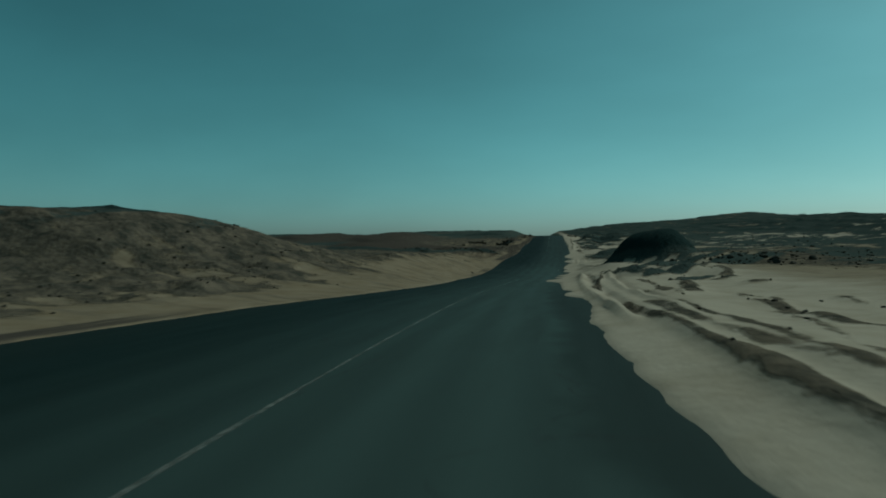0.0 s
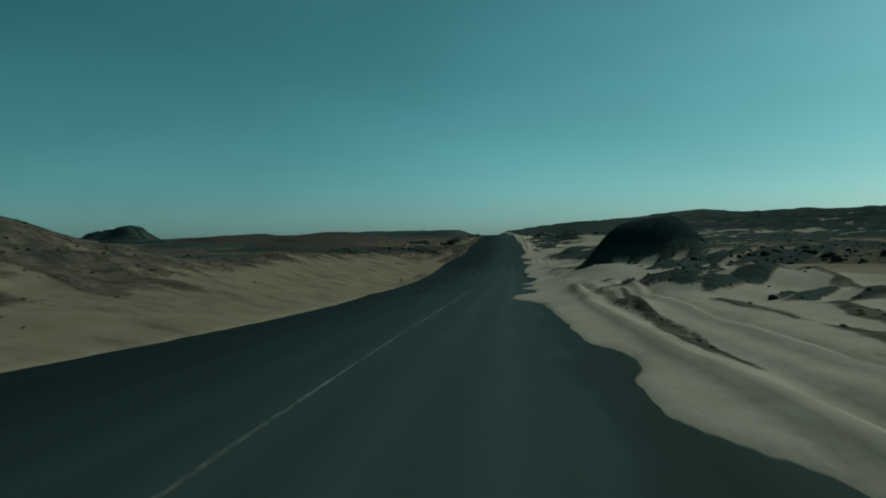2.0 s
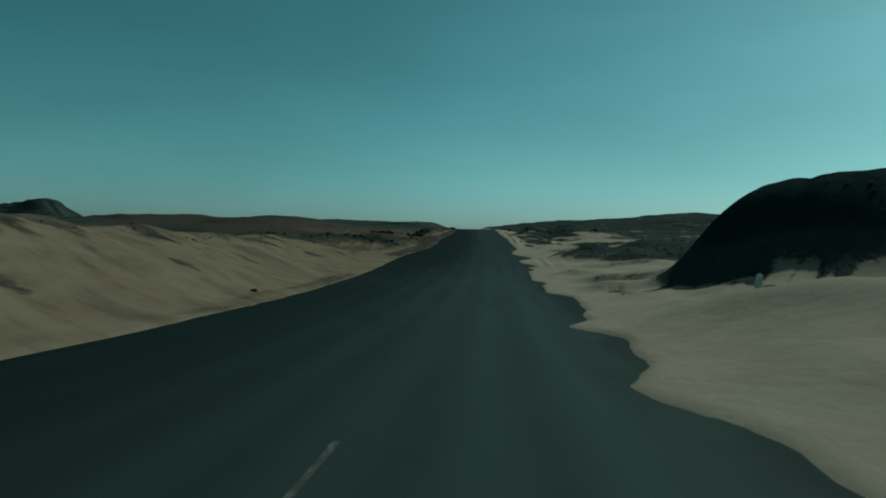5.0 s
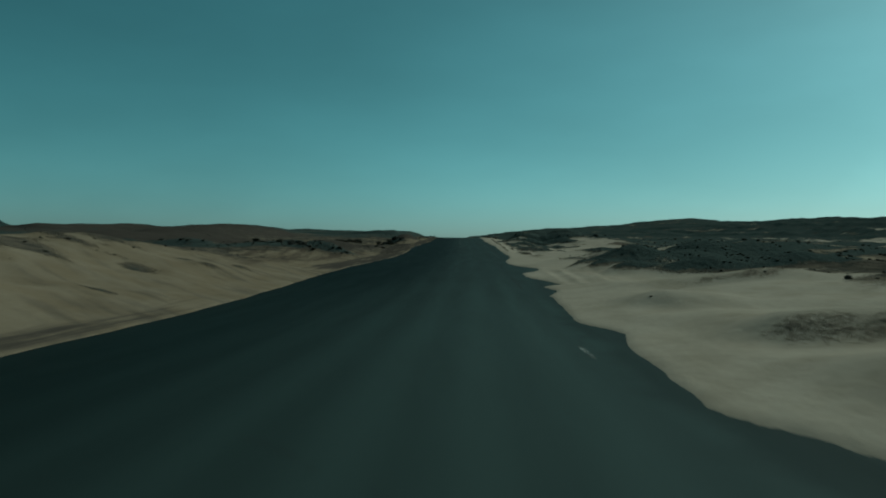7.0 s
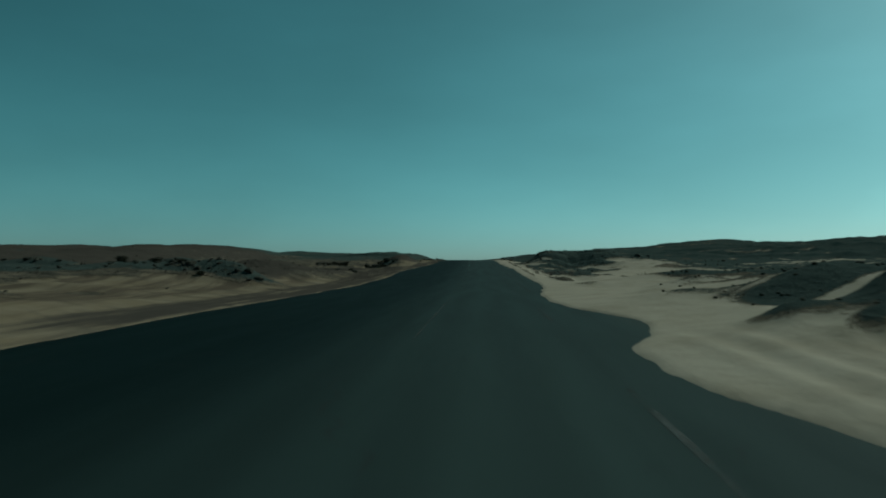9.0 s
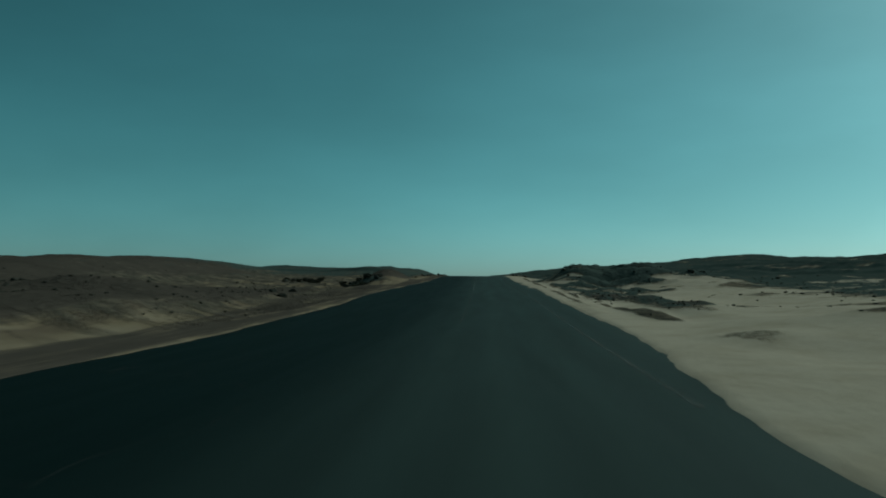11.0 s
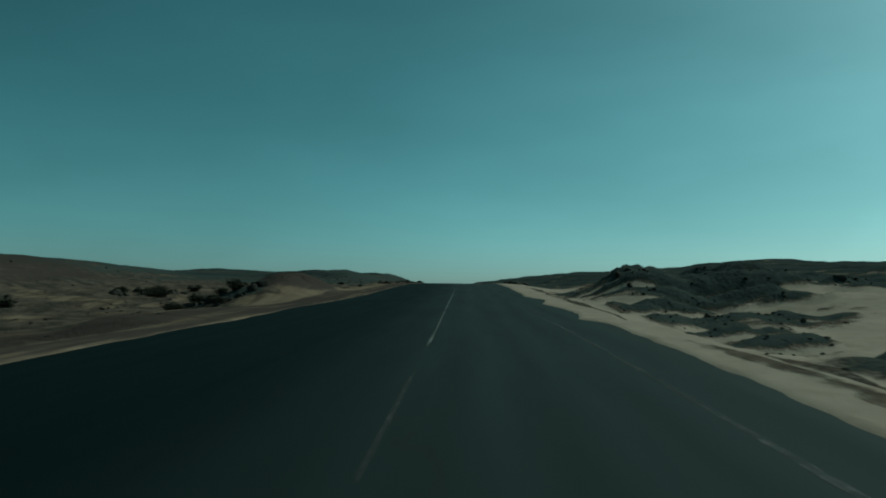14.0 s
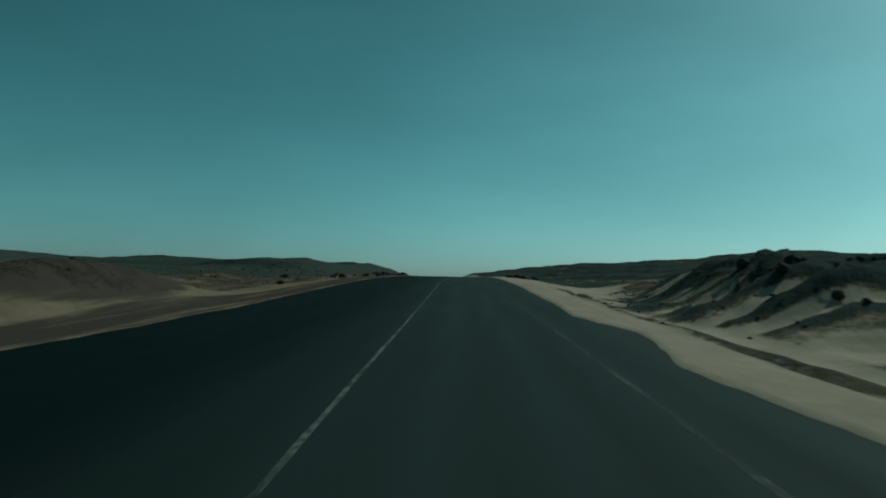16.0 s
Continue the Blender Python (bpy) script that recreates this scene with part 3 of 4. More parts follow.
    slope_l = smooth(-16.5, -13, u) * (u < 0) * smooth(44, 56, y) * (1 - smooth(100, 116, y))
    g, rock = g + 0.75 * behind + slope_l * (1.0 * smooth(9.0, 13.5, -u) + 0.30 * fbm(x, y, 1.6, 4, 301) - 0.22), rock + 0.45 * behind - 0.2 * slope_l
    hummocks = np.clip(fbm(x, y, 2.6, 3, 241) - 0.08, 0, 1) * (u < 0) * (1 - smooth(40, 54, y)) * smooth(2.0, 6, out_l)
    g = g + 1.1 * hummocks
    along = y - 125.8 + 0.57 * (x + 12.8) + 1.1 * fbm(x, y * 0, 6, 3, 251)
    plain = (u < 0) * smooth(2.4, 4.5, out_l) * (1 - smooth(45, 70, -u)) * smooth(105, 115, y)
    shelf = smooth(-0.6, 1.0, along) * (1 - smooth(8, 34, along)) * plain
    lip = np.exp(-((along - 0.2) / 1.5) ** 2) * plain * np.clip(0.75 + 0.9 * fbm(x * 0.8, y * 0.8, 2.6, 3, 253), 0, 1.3)
    face = np.exp(-(((along + 2.6) / 2.0) ** 2)) * plain * smooth(15, 19, -x) * (1 - smooth(27, 34, -x)) * np.clip(0.9 + 1.1 * fbm(x, y * 0.5, 3.2, 3, 255), 0, 1.3)
    g, rock = g + 0.9 * lip + 0.25 * shelf + 0.6 * face, rock + 1.0 * lip + 0.6 * face
    spots = fbm(x * 0.9, y * 0.45, 1.7, 2, 211) + 0.5 * fbm(x, y, 12, 2, 213)
    g = np.maximum(g, (-0.2 + 1.1 * smooth(0.22, 0.62, spots)) * (u < 0) * smooth(2.5, 5, out_l) * (1 - slope_l) - 0.6 * slope_l)
    g, rock = np.clip(g, -0.6, 0.74), np.clip(rock, -0.6, 0.60)
    stony = 0.95 * smooth(0.5, 0.95, heap) - 0.38
    ct, st = math.cos(radians(36)), math.sin(radians(36))
    tongues = fbm((ct * x - st * y), (st * x + ct * y) * 0.13, 0.85, 3, 271) + 0.35 * fbm((ct * x - st * y), (st * x + ct * y) * 0.2, 0.35, 2, 273)
    veins = veins + (1.05 * tongues - veins) * smooth(0.1, 0.4, skirt)
    veins = veins + (1.35 * combs - veins) * smooth(0.12, 0.4, heap)
    ribs = smooth(0.18, 0.5, 1.2 * heap + 0.7 * skirt + 0.8 * bell(x, y, 13, 113, 9, 9) + 0.7 * bell(x, y, 26, 128, 10, 8) + 0.75 * toe) * (1 - smooth(0.1, 0.4, mound))
    apron = smooth(0.1, 0.4, skirt) * (1 - smooth(0.1, 0.5, heap))
    bare = 0.5 * bell(x, y, 4.6, 201, 1.9, 11, -5)
    hump = 0.65 * np.clip(lumps, 0, 0.6) + 0.7 * np.clip(skirt, 0, 1)
    g = g + (0.74 - bare - 0.10 * apron - 0.20 * smooth(0.12, 0.4, heap) + 0.7 * hump + 0.42 * stony + (1.15 + 0.55 * apron) * veins + 0.3 * broad - g) * ribs
    rock = rock + (0.53 - bare - 0.10 * apron - 0.18 * smooth(0.12, 0.4, heap) + 0.7 * hump + 0.34 * stony + (1.0 + 0.5 * apron) * veins + 0.3 * broad - rock) * ribs
    rock = np.minimum(rock, 0.84)
    rock = rock + (1.2 - rock) * smooth(0.3, 0.6, mound)
    # gravel share raised on the drift faces to paint in their shade
    g = np.maximum(g, -0.3 + 0.58 * waves * np.exp(-(((phase - 0.12) / 0.13) ** 2)))
    for cx, cy, rx, ry in SCRUB_FLATS:
        patch = bell(x, y, cx, cy, rx, ry, 30 if cx > 0 else -28) * (0.95 + 0.5 * fbm(x, y, 0.7, 3, 221))
        g, rock = np.maximum(g, -0.3 + 1.15 * np.clip(patch, 0, 1)), np.maximum(rock, -0.5 + 1.0 * np.clip(patch, 0, 1))
    distant = smooth(222, 250, y) * smooth(3, 8, out)
    g, rock = np.maximum(g, 1.05 * distant - 0.3 * (1 - distant)), np.maximum(rock, 0.62 * distant + 0.12 * streak * distant - 0.4 * (1 - distant))
    # ledges on the far slopes: dark broken edges with pale sand lying on the treads between them
    remote = smooth(24, 60, np.abs(u)) * (1 - np.clip(2 * dome, 0, 1)) + (1 - smooth(24, 60, np.abs(u))) * smooth(225, 250, y) * smooth(6, 14, out)
    level = hill / 1.15 + 0.35 * fbm(x, y, 34, 3, 231) + 0.10 * fbm(x, y * 0.5, 7, 2, 233)
    step = level - np.floor(level)
    edge = smooth(0.45, 0.62, step) * (1 - smooth(0.80, 0.98, step))
    pale = smooth(0.05, 0.45, fbm(x, y * 0.5, 4.0, 5, 235) + 0.25 * fbm(x, y, 40, 2, 237) - 0.15) * (1 - edge)
    g = g + remote * (0.25 * edge - 0.95 * pale * np.where(right, 0.55, 0.3))
    rock = rock + remote * (0.35 * edge - 0.5 * pale * np.where(right, 0.75, 0.4))
    g = g + 0.55 * smooth(0.4, 1.4, hill) * (u < -20) * smooth(110, 140, y)
    crown = smooth(1.5, 3.3, hill) * np.clip(1.6 * dome, 0, 1)
    g, rock = g + 0.6 * crown, rock + crown * (0.62 + 0.6 * fbm(x, y, 5, 3, 281))
    outlier = bell(x, y, -133, 240, 17, 15)
    g, rock = g + 0.6 * outlier, rock + outlier * (0.5 + 0.4 * fbm(x, y, 6, 3, 325))
    ledges = remote * np.clip(hill, 0, 1) * 0.55 * (smooth(0.50, 0.80, step) - step)
    fade = smooth(-0.2, 1.2, out)
    g, rock = g * fade - 0.4 * (1 - fade), rock * fade - 0.5 * (1 - fade)
    dark, craggy = np.clip(g, 0, 1), np.clip(rock, 0, 1)
    # fine relief
    far = smooth(25, 90, np.abs(u))
    relief = (0.04 + 0.07 * dark) * fbm(x, y, 2.2, 4, 11) + 0.16 * fbm(x, y, 8, 3, 21) + (0.12 * dark + (0.5 - 0.4 * (u < 0)) * far) * fbm(x, y, 5.5, 4, 31) * 0.8
    relief = relief + 0.10 * fbm((c * x - s * y), (s * x + c * y) * 0.35, 4.2, 3, 181) * right * smooth(0.5, 3, out_r)
    relief = relief + far * (0.6 - 0.45 * (u < 0)) * fbm(x, y, 26, 4, 41)
    ridged = 1 - np.abs(fbm(x, y, 2.4, 4, 131)) * 1.6
    relief = relief + (0.14 * streak * (0.1 + dark)) * smooth(2, 7, out)
    relief = relief + np.clip(heap, 0, 1) * craggy * (0.24 * ridged - 0.10) + 0.05 * craggy * ridged * (1 - np.clip(mound, 0, 1)) * smooth(2, 6, out)
    relief = relief + (0.44 * np.clip(1.2 * heap + toe, 0, 1) + 0.13 * np.clip(skirt, 0, 1)) * veins
    spoil = bell(x, y, 5.6, 158, 2.2, 9, 15) + 1.2 * toe
    relief = relief + spoil * craggy * (0.26 * ridged - 0.06)
    relief = relief + outlier * (0.45 * fbm(x, y, 6, 4, 321) + 0.35 * (1 - np.abs(fbm(x, y, 3.4, 3, 323)) * 1.8))
    # low dunes on the right
    dunes = smooth(1.5, 5, out_r) * (1 - smooth(12, 22, out_r)) * (smooth(45, 55, y) * (1 - smooth(112, 128, y)))
    relief = relief + dunes * (0.27 - 0.17 * smooth(74, 84, y)) * np.sin((0.45 * x + 0.89 * y) * 0.50 + 2.2 * fbm(x, y, 12, 2, 141) + 2.2)
    relief = relief + 0.16 * chain + 0.38 * shelf + 0.22 * lip + 0.2 * face - 0.32 * bell(x, y, -21, 118.5, 9, 4.5) + ledges + 0.42 * hummocks + slope_l * (0.22 * fbm(x, y, 4.5, 2, 291) + 0.10 * slip)
    z = z + relief * near + berms + lumps * near + 0.70 * bell(x, y, 4.4, 67, 2.4, 8) + 0.30 * bell(x, y, 8.4, 62, 2.0, 8, -3) + 0.15 * bell(x, y, 12, 66.5, 5, 4) + 0.36 * waves * (crest - 0.4) + 0.32 * dune(x, y, 4.6, 61.5, 3.0, 0.9, 2.4, 16) + 0.28 * dune(x, y, 5.0, 57.0, 2.6, 0.8, 2.2, 14) + 0.22 * dune(x, y, 2.0, 45.2, 1.8, 0.6, 1.8, 28)
    # tyre ruts in the sand at the roadside
    rut = smooth(14, 20, y) * (1 - smooth(49, 56, y)) + 0.25 * smooth(98, 101, y) * (1 - smooth(106, 110, y))
    for k, at in enumerate((4.75, 5.2, 6.6)):
        wander = at + 0.22 * fbm(y, y * 0, 22, 2, 100 + k)
        z = z + 0.12 * rut * (np.exp(-(((u - wander) / 0.17) ** 2)) - 1.1 * np.exp(-(((u - wander - 0.38) / 0.2) ** 2))) * smooth(0.1, 0.5, out_r)
    # down under the asphalt
    inside = road + np.clip(out, -0.6, 0) * 0.5 + 0.022
    z = np.where(out < 0, np.minimum(inside, z), np.maximum(z, road + 0.022 + 0.02 * np.clip(out, 0, 1) - 0.45 * np.clip(out - 1.2, 0, 8)))
    wide = 0.9 + 0.5 * fbm(y, y * 0, 14, 2, 201) + 2.0 * smooth(128, 150, y) - 1.3 * smooth(172, 186, y) - 0.3 * smooth(55, 70, y) * (1 - smooth(90, 100, y))
    dirt = (0.7 * smooth(60, 72, y) * (1 - smooth(88, 98, y)) + smooth(98, 112, y) + 1 - smooth(10, 30, y)) * 0.75 * smooth(-0.35, 0.1, out_l) * (1 - smooth(wide, wide + 0.9, out_l)) * (u < 0)
    brown = np.maximum(0.9 * smooth(1.2, 3.0, along) * (1 - smooth(30, 45, along)) * plain, 0.75 * smooth(0.4, 1.4, hill) * (u < -18) * smooth(100, 125, y) * (1 - smooth(215, 240, y)))
    brown = np.maximum(brown, 0.95 * np.maximum(smooth(0.25, 0.6, bell(x, y, -14.6, 194.4, 3.0, 6.5)), 0.7 * chain))
    return z, g, rock, np.clip(np.maximum(dirt, brown), 0, 1)


def spread(parts):
    """Coordinates from (start, stop, step) stretches whose step may grow."""
    vals = []
    for a, b, s0, s1 in parts:
        n = max(2, int(round(abs(b - a) / ((s0 + s1) / 2))))
        t = np.linspace(0, 1, n, endpoint=False)
        w = s0 * t + (s1 - s0) * t * t / 2
        vals.append(a + (b - a) * w / (s0 + (s1 - s0) / 2))
    return np.concatenate([*vals, [parts[-1][1]]])


def grid_mesh(name, x, y, z, material, attributes=()):
    rows, cols = x.shape
    me = bpy.data.meshes.new(name)
    k = np.arange(rows * cols).reshape(rows, cols)
    quads = np.stack([k[:-1, :-1], k[:-1, 1:], k[1:, 1:], k[1:, :-1]], -1).reshape(-1, 4)
    me.vertices.add(rows * cols)
    me.vertices.foreach_set("co", np.stack([x, y, z], -1).astype(np.float32).ravel())
    me.loops.add(quads.size)
    me.loops.foreach_set("vertex_index", quads.astype(np.int32).ravel())
    me.polygons.add(len(quads))
    me.polygons.foreach_set("loop_start", (np.arange(len(quads)) * 4).astype(np.int32))
    me.polygons.foreach_set("use_smooth", np.ones(len(quads), bool))
    for key, vals in attributes:
        me.attributes.new(key, "FLOAT", "POINT").data.foreach_set("value", vals.astype(np.float32).ravel())
    me.materials.append(material)
    me.update(calc_edges=True)
    return new(name, me)


# ---- ground and road ----
us = spread([(-3500, -300, 500, 20), (-300, -158, 16, 1.6), (-158, -60, 1.4, 1.4), (-60, -24, 1.5, 0.5), (-24, -9.5, 0.42, 0.28), (-9.5, -4.4, 0.16, 0.16), (-4.4, 1.9, 1.2, 1.2),
             (1.9, 7.2, 0.14, 0.14), (7.2, 24, 0.22, 0.42), (24, 60, 0.5, 1.5), (60, 130, 1.4, 1.6), (130, 300, 1.8, 16), (300, 3500, 20, 500)])
ys = spread([(-3000, -60, 500, 8), (-60, -4, 6, 0.4), (-4, 215, 0.33, 0.33), (215, 300, 0.35, 1.2), (300, 700, 1.5, 12), (700, 4500, 20, 500)])
uu, yy = np.meshgrid(us, ys)
xx = uu + CENTRE(yy)
zz, gravel, rock, dirt = ground(xx, yy)
zz = zz - 0.00004 * np.maximum(np.hypot(xx, yy - 150) - 700, 0) ** 1.5
# ochre: browner sand, with the left side's vignette darkening in the same share
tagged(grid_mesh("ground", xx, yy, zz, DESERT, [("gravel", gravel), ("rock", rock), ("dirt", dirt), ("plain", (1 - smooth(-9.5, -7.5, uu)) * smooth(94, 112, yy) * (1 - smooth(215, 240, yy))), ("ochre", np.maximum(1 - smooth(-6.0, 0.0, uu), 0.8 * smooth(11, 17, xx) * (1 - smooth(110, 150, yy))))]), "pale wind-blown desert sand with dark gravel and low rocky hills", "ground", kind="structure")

ru = np.concatenate([np.arange(-9.5, -4, 0.5), np.arange(-4, 4.01, 0.5), np.arange(4.5, 7.6, 0.5)])
ry = spread([(-60, -4, 4, 1), (-4, 310, 1.0, 1.0), (310, 420, 2, 6)])
ruu, ryy = np.meshgrid(ru, ry)
_, road_l, road_r = outside(ruu + CENTRE(ryy), ryy)
rzz = ROAD_Z(ryy) - 0.004 * np.maximum(np.abs(ruu) - 3.6, 0) + 0.002 * fbm(ruu, ryy * 0.4, 4, 2, 7) - 0.55 * np.clip(np.maximum(road_l, road_r) - 0.7, 0, 8)
tagged(grid_mesh("road", ruu + CENTRE(ryy), ryy, rzz, ASPHALT, [("across", ruu), ("far_tone", smooth(84, 116, ryy))]), "worn dark grey asphalt road with drifted sand at its edges", "road", kind="structure")


def stripe(name, u, y0, y1, width, material, label, seed):
    """A painted line along the road, 5 mm above the asphalt, with slightly ragged sides."""
    n = max(3, int((y1 - y0) / 0.5))
    y = np.linspace(y0, y1, n)
    rag = 0.008 * fbm(y, y * 0, 1.1, 3, seed)
    side = np.stack([u - width / 2 + rag, 0 * y + u, u + width / 2 - rag[::-1]], 1)
    y3 = np.repeat(y[:, None], 3, 1)
    z3 = ROAD_Z(y3) + 0.002 * fbm(side, y3 * 0.4, 4, 2, 7) + 0.004
    return tagged(grid_mesh(name, side + CENTRE(y3), y3, z3, material), label, "road marking", kind="structure")


stripe("centre_line", 0, -40, 57.8, 0.062, PAINT, "thin pale painted centre line on dark asphalt", 1)
for k, (a, b) in enumerate([(108, 122), (139, 147), (149, 156), (158, 163.4)]):
    stripe("centre_line", 0, a, b, 0.06, FAINT, "faded remains of the painted centre line", 20 + k)
stripe("centre_line", 0, 166.6, 300, 0.062, PAINT, "thin pale painted centre line climbing to the crest", 3)
for k, (a, b, mat) in enumerate([(82.9, 84.4, WORN), (98, 104, FAINT), (112, 116, FAINT), (126, 215, FAINT)]):
    stripe("edge_line", 3.42 if a > 120 else 2.85, a, b, 0.11 if a > 120 else 0.09, mat, "worn white edge line beside the sandy verge", 40 + k)

# ---- things ----
def height(x, y):
    return float(ground(np.array([[float(x)]]), np.array([[float(y)]]))[0][0, 0])


def mesh_of(name, bm, material, smooth_faces=False):
    me = bpy.data.meshes.new(name)
    bm.to_mesh(me)
    bm.free()
    me.materials.append(material)
    if smooth_faces:
        me.polygons.foreach_set("use_smooth", np.ones(len(me.polygons), bool))
    return me


def part(name, bm, material, parent, label=""):
    ob = new(name, mesh_of(name, bm, material))
    ob.parent = parent
    return tagged(ob, label)


def boulder_mesh(seed):
    """An angular weathered stone of about 1 m, its foot at z = -0.25."""
    rng = random.Random(seed)
    bm = bmesh.new()
    bmesh.ops.create_icosphere(bm, subdivisions=3, radius=0.5)
    cuts = []
    for _ in range(9):
        v = Vector((rng.gauss(0, 1), rng.gauss(0, 1), rng.gauss(0.1, 0.8))).normalized()
        cuts.append((v, rng.uniform(0.26, 0.42)))
    stretch = Vector((rng.uniform(0.8, 1.35), rng.uniform(0.75, 1.1), rng.uniform(0.55, 0.95)))
    shift = Vector((seed * 3.7, seed * 1.9, 0))
    for v in bm.verts:
        p = v.co.copy()
        for n, d in cuts:
            over = p.dot(n) - d
            if over > 0:
                p -= n * over * 0.9
        p += p.normalized() * (0.07 * noise.noise(p * 3.1 + shift) + 0.03 * noise.noise(p * 8 + shift))
        v.co = Vector((p.x * stretch.x, p.y * stretch.y, p.z * stretch.z + 0.1))
    return mesh_of("boulder", bm, ROCK)


BOULDERS = [boulder_mesh(k + 1) for k in range(9)]


def place_boulder(x, y, size, label, group, k, flat=1.0):
    rng = random.Random(k * 7 + int(x * 10))
    ob = new("boulder", BOULDERS[k % len(BOULDERS)])
    ob.matrix_world = Matrix.LocRotScale((x, y, height(x, y) - 0.05 * size), Euler((rng.uniform(-0.25, 0.25), rng.uniform(-0.25, 0.25), rng.uniform(0, 6.28))), Vector((size, size, size * flat)))
    return tagged(ob, label, "rock", group)


def cluster(cx, cy, rx, ry, turn, count, small, big, label, group, seed, flat=1.0):
    rng = random.Random(seed)
    c, s = math.cos(radians(turn)), math.sin(radians(turn))
    for k in range(count):
        a, r = rng.uniform(0, 6.28), math.sqrt(rng.random())
        dx, dy = rx * r * math.cos(a), ry * r * math.sin(a)
        place_boulder(cx + c * dx - s * dy, cy + s * dx + c * dy, small + (big - small) * rng.random() ** 2, label, group, seed + k, flat)


cluster(7.4, 198, 1.5, 10.5, -8, 30, 0.2, 0.6, "dark jagged rock on the heap beside the road", "rocks of the roadside heap", 100)
cluster(9.6, 187.6, 3.6, 2.0, -10, 16, 0.25, 0.7, "dark jagged rock at the foot of the heap", "rocks of the roadside heap", 200)
cluster(14, 199, 4.5, 5, -20, 9, 0.15, 0.4, "dark rock on a sand-streaked slope", "rocks of the roadside heap", 240)
cluster(18.5, 70, 5, 4, 0, 30, 0.25, 0.9, "black rock lying on pale sand", "rocks by the dark mound", 300)
cluster(9, 66, 4, 3.5, 0, 10, 0.2, 0.55, "black rock half buried in drifted sand", "rocks by the dark mound", 330)
cluster(-20.5, 130.2, 6, 0.9, -30, 24, 0.2, 0.6, "dark rock on the gravel plain", "rocks on the plain", 400, 0.75)
cluster(-25, 146, 5, 4, 0, 16, 0.2, 0.6, "dark rock on the gravel plain", "rocks on the plain", 430)
cluster(-15.6, 127.6, 4.0, 0.7, -30, 18, 0.2, 0.55, "dark rock along a low stony ledge", "rocks on the plain", 450, 0.75)
cluster(-27, 134.2, 7.5, 1.2, -30, 22, 0.35, 1.0, "dark rock along a low stony ledge", "rocks on the plain", 470, 0.75)
cluster(-25.6, 199.6, 3.0, 3.2, 0, 16, 0.25, 0.85, "dark jagged rock on the sandy plain", "rocks by the brown mound", 520)
cluster(-16.6, 188.4, 2.4, 2.6, 0, 20, 0.25, 0.9, "dark rock beside a brown mound", "rocks by the brown mound", 500)
cluster(-14, 240, 2.2, 20, 0, 26, 0.3, 0.9, "dark rock near the crest of the road", "rocks at the crest", 550)
cluster(-14.8, 276, 1.9, 19, 0, 20, 0.5, 1.2, "dark jagged rock near the crest of the road", "rocks at the crest", 570)
cluster(2.6, 250, 1.6, 14, 0, 22, 0.4, 1.3, "dark upright rock near the crest of the road", "rocks at the crest", 600)
cluster(-22, 36, 6, 4, 0, 8, 0.12, 0.28, "brown rock on a gravel slope", "rocks on the dome", 650)
cluster(13, 117, 6, 3, 0, 8, 0.15, 0.4, "dark rock of a low outcrop", "rocks of the outcrops", 700)
cluster(5.2, 162, 1.4, 7, -15, 12, 0.10, 0.22, "dark stone on a gravel bank", "stones of the gravel bank", 740)
for k, (x, y, size) in enumerate([(11.6, 184.2, 0.4), (20.5, 198, 0.8), (23, 68.6, 0.9),
                                  (-10.2, 74, 0.28), (-12.8, 149.6, 0.45), (-15.7, 157, 0.5), (-14.6, 157.6, 0.45), (-31.8, 193, 0.5), (6.4, 43, 0.35), (9.5, 95, 0.35)]):
    place_boulder(x, y, size, "lone dark rock lying on pale sand", "lone rocks on the sand", 800 + k)


def shrub(name, seed, tall):
    """A low dense desert shrub, an Empty at its foot with bare stems and small dry leaves."""
    rng = random.Random(seed)
    root = new(name)
    stems, leaves = bmesh.new(), bmesh.new()
    tips = []
    for k in range(16):
        a, lean = rng.uniform(0, 6.28), rng.uniform(0.15, 1.0)
        p, way = Vector((rng.uniform(-0.06, 0.06), rng.uniform(-0.06, 0.06), -0.03)), Vector((math.cos(a) * lean, math.sin(a) * lean, 1)).normalized()
        r, ring = 0.02, None
        for step in range(5):
            side = way.orthogonal().normalized()
            now = [stems.verts.new(p + Matrix.Rotation(2.094 * i, 3, way) @ side * r) for i in range(3)]
            if ring:
                for i in range(3):
                    stems.faces.new((ring[i], ring[(i + 1) % 3], now[(i + 1) % 3], now[i]))
            ring = now
            if step > 0:
                tips.append(p.copy())
            way = (way + Vector((rng.gauss(0, 0.22), rng.gauss(0, 0.22), rng.gauss(0.03, 0.12)))).normalized()
            p = p + way * tall * rng.uniform(0.16, 0.3)
            r *= 0.72
    for p in tips:
        for _ in range(30):
            c = p + Vector((rng.gauss(0, 0.11), rng.gauss(0, 0.11), rng.gauss(0, 0.09))) * tall * 1.2
            c.z = max(c.z, 0.02)
            d, e = Vector((rng.gauss(0, 1), rng.gauss(0, 1), rng.gauss(0.3, 1))).normalized(), Vector((rng.gauss(0, 1), rng.gauss(0, 1), rng.gauss(0, 1)))
            e = (e - d * e.dot(d)).normalized()
            l, w = tall * rng.uniform(0.05, 0.11), tall * rng.uniform(0.02, 0.04)
            leaves.faces.new([leaves.verts.new(q) for q in (c - d * l, c + e * w, c + d * l, c - e * w)])
    part("stems", stems, STEM, root, "bare brown stems")
    part("foliage", leaves, LEAF, root, "dense dark dry leaves")
    return tagged(root, "low dark desert shrub growing on sandy gravel", "shrub", "shrubs of the plain")


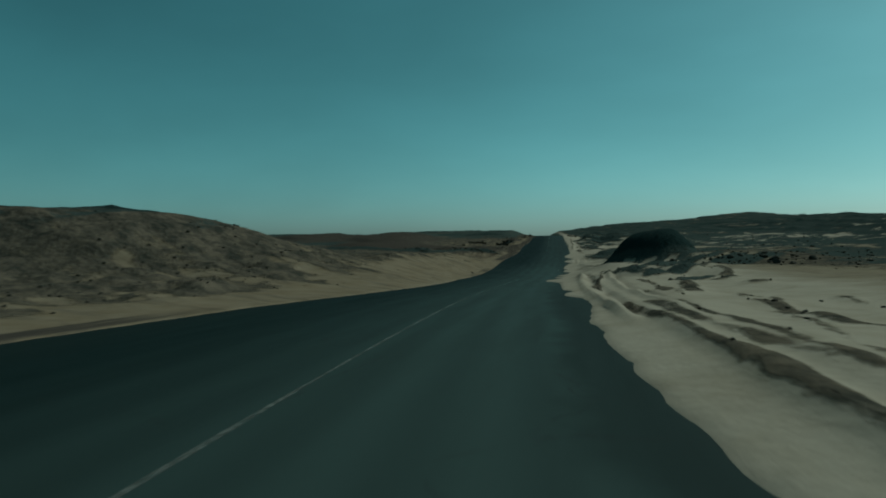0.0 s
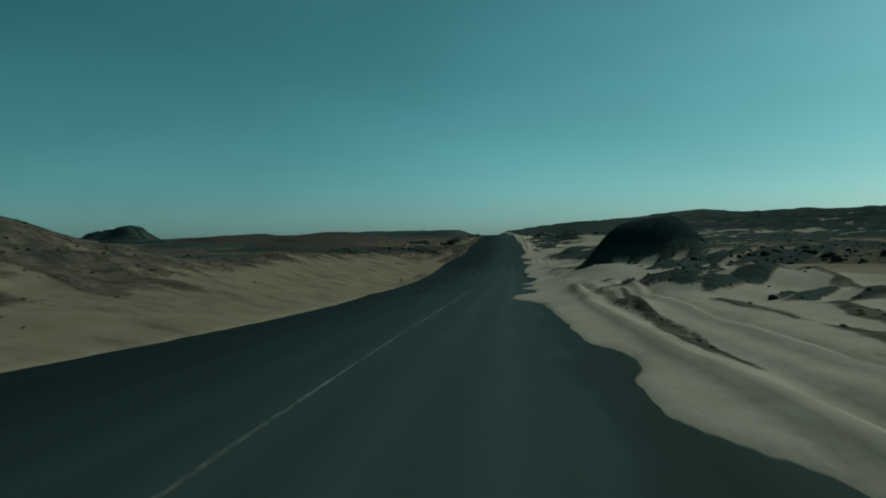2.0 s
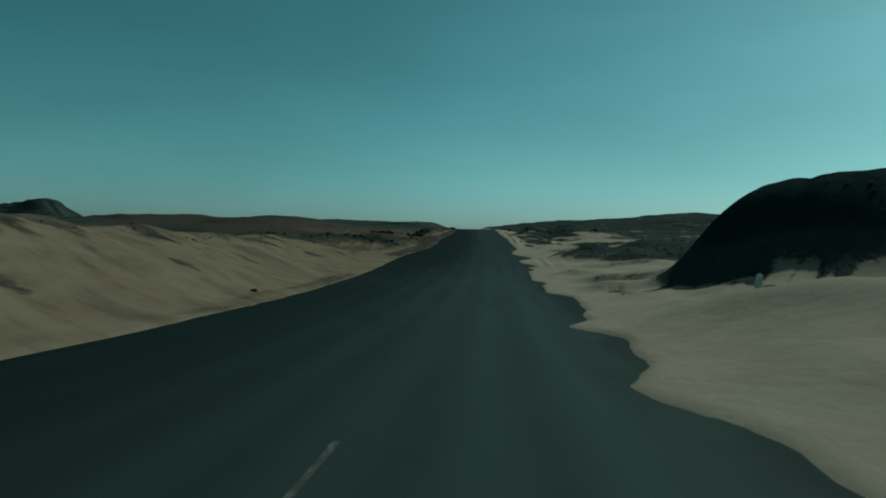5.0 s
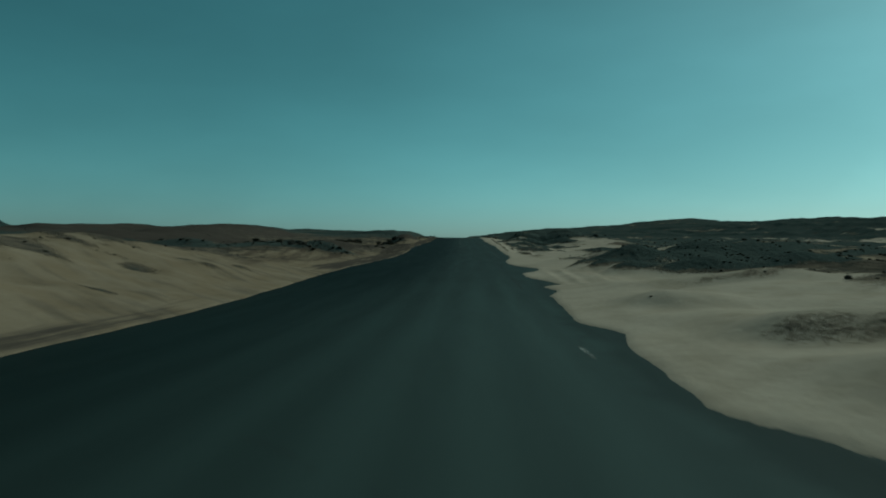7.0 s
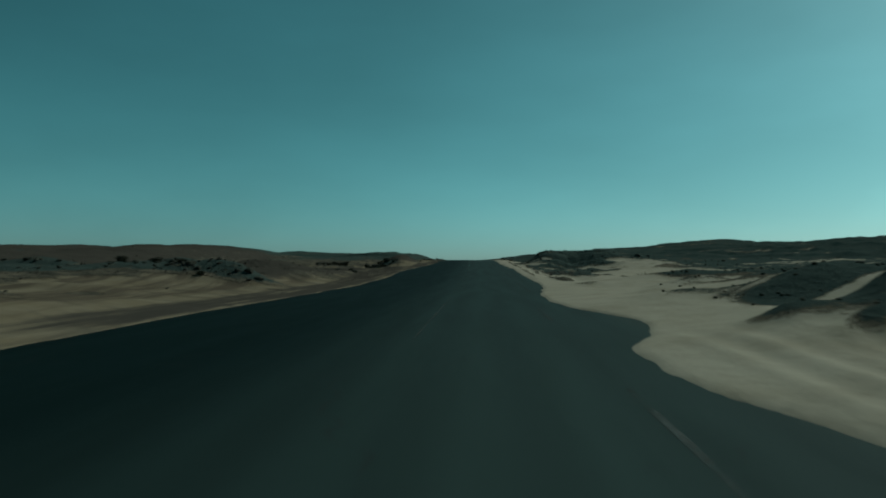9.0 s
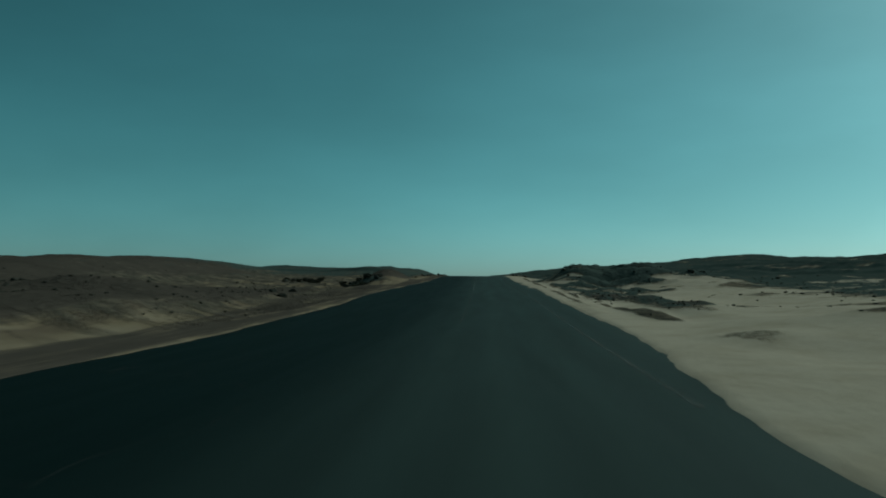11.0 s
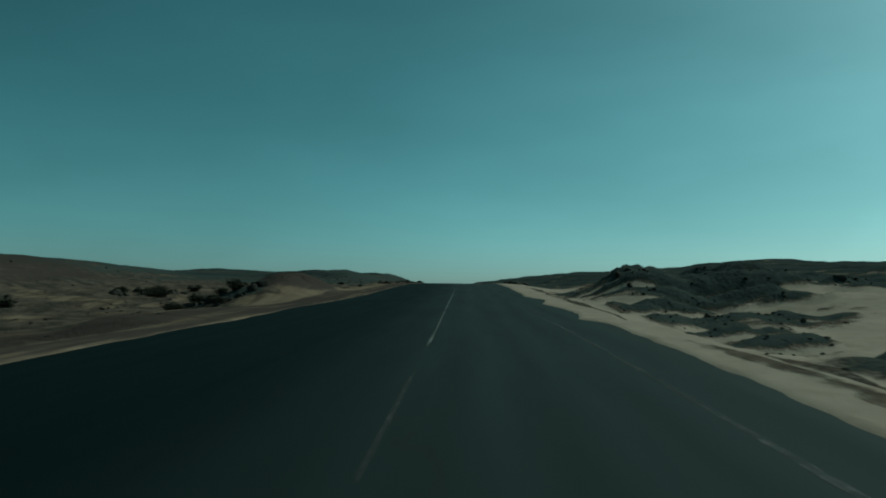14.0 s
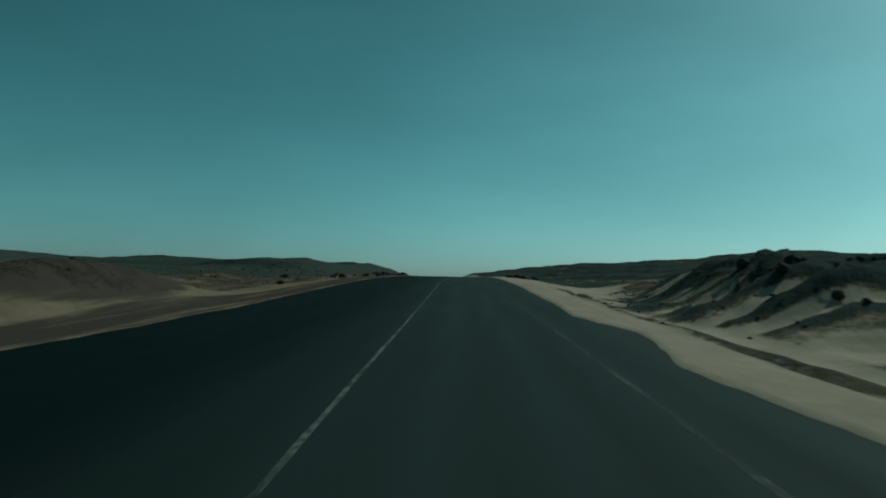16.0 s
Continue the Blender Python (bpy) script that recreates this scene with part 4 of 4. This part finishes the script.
first = [shrub("shrub", 5, 1.0), shrub("shrub", 17, 1.0), shrub("shrub", 29, 1.0)]
SHRUBS = [(-26, 200.6, 0.5), (-17, 128, 0.24), (-19, 129.4, 0.28), (-22.4, 131, 0.28), (-15.4, 126.4, 0.2), (-24.5, 133, 0.3), (-28, 199, 0.42), (-26.6, 199.4, 0.4), (-25.2, 200, 0.5), (-23.8, 195, 0.55), (-22.8, 194.2, 0.45), (-28, 203.5, 0.45), (-15.8, 188.2, 0.5), (-16.9, 189.2, 0.42), (-16.6, 187.2, 0.36),
          (-15.9, 186.2, 0.4), (-18.9, 190.5, 0.5), (-15.4, 180, 0.4), (-28.2, 188, 0.5), (-21.3, 130.3, 0.34), (-24.8, 204, 0.5), (-18, 198, 0.5),
          (-27.4, 141.7, 0.36), (-18.2, 132.5, 0.32), (-20, 236, 0.4), (-13.4, 212, 0.22)]
for k, (x, y, size) in enumerate(SHRUBS):
    m = Matrix.LocRotScale((x, y, height(x, y) - 0.02), Euler((0, 0, k * 2.4)), None)
    ob = first[k] if k < 3 else copy_thing(first[k % 3], m)
    ob.matrix_basis = m
    ob.scale = (size * 1.5, size * 1.5, size)

# a small whitewashed marker stone on the verge
bm = bmesh.new()
bmesh.ops.create_cube(bm, size=1.0, matrix=Matrix.Diagonal((0.20, 0.13, 0.62, 1)))
for v in bm.verts:
    if v.co.z > 0:
        v.co.x, v.co.y = v.co.x * 0.82, v.co.y * 0.85
bmesh.ops.bevel(bm, geom=list(bm.edges), offset=0.03, segments=3, affect="EDGES")
white = Nodes("whitewash")
post = new("marker_stone", mesh_of("marker_stone", bm, white.finish(white.mix(white.noise(9, 5), (0.62, 0.61, 0.57), (0.45, 0.42, 0.36)), 0.9, white.bump(white.noise(30, 4), 0.4, 0.01), 0.2)))
post.matrix_world = pose(4.45, 70.7, height(4.45, 70.7) + 0.12, 3, 4, 25)
tagged(post, "small whitewashed marker stone standing in drifted sand", "marker stone")


def scatter(name, count, seed, keep, sizes, label):
    """Loose stones on the gravel, joined into one mesh."""
    rng = np.random.default_rng(seed)
    y = rng.uniform(-2, 250, count)
    side = np.where(rng.random(count) < 0.5, -1.0, 1.0)
    out = rng.gamma(1.6, 9.0, count) + 0.3
    x = CENTRE(y) + side * out + np.where(side > 0, EDGE_R(y), -EDGE_L(y))
    z, g, rock, dirt = ground(x[None], y[None])
    chance = keep(g[0], rock[0], dirt[0]) * (1 - np.clip(bell(x, y, 10.6, 80, 6, 6) * 1.2, 0, 1))
    chance = chance * (1 - 0.85 * smooth(14, 26, -x - 4)) * (1 - 0.6 * smooth(0.3, 0.7, bell(x, y, 10.2, 199, 8, 15)))
    ok = rng.random(count) < chance
    x, y, z = x[ok], y[ok], z[0][ok]
    n = len(x)
    size = np.minimum(sizes[0] * np.exp(rng.normal(0, sizes[1], n)), 0.05 + 0.006 * np.abs(x + 4)) * (1 + 0.02 * np.abs(x + 4))
    bm = bmesh.new()
    bmesh.ops.create_icosphere(bm, subdivisions=1, radius=0.5)
    unit = np.array([v.co[:] for v in bm.verts])
    tris = np.array([[v.index for v in f.verts] for f in bm.faces])
    bm.free()
    jit = 1 + rng.normal(0, 0.16, (n, len(unit), 1))
    scale = size[:, None] * rng.uniform(0.6, 1.3, (n, 3)) * np.array([1, 1, 0.65])
    turn = rng.uniform(0, 6.28, n)
    p = unit[None] * jit * scale[:, None, :]
    px = p[..., 0] * np.cos(turn)[:, None] - p[..., 1] * np.sin(turn)[:, None] + x[:, None]
    py = p[..., 0] * np.sin(turn)[:, None] + p[..., 1] * np.cos(turn)[:, None] + y[:, None]
    pz = p[..., 2] + z[:, None] + size[:, None] * 0.12
    verts = np.stack([px, py, pz], -1).reshape(-1, 3)
    faces = (tris[None] + (np.arange(n) * len(unit))[:, None, None]).reshape(-1, 3)
    me = bpy.data.meshes.new(name)
    me.vertices.add(len(verts))
    me.vertices.foreach_set("co", verts.astype(np.float32).ravel())
    me.loops.add(faces.size)
    me.loops.foreach_set("vertex_index", faces.astype(np.int32).ravel())
    me.polygons.add(len(faces))
    me.polygons.foreach_set("loop_start", (np.arange(len(faces)) * 3).astype(np.int32))
    me.materials.append(ROCK)
    me.update(calc_edges=True)
    return tagged(new(name, me), label, "stones", kind="stuff")


scatter("loose_stones", 22000, 3, lambda g, r, d: np.clip(0.004 + 0.35 * np.clip(g, 0, 1) + 0.7 * np.clip(r, 0, 1), 0.0, 1), (0.11, 0.55), "loose dark stones strewn over gravel and sand")
scatter("rock_rubble", 9000, 9, lambda g, r, d: np.clip(0.6 * r - 0.25, 0, 0.4), (0.12, 0.5), "dark broken rubble covering the rocky mounds")
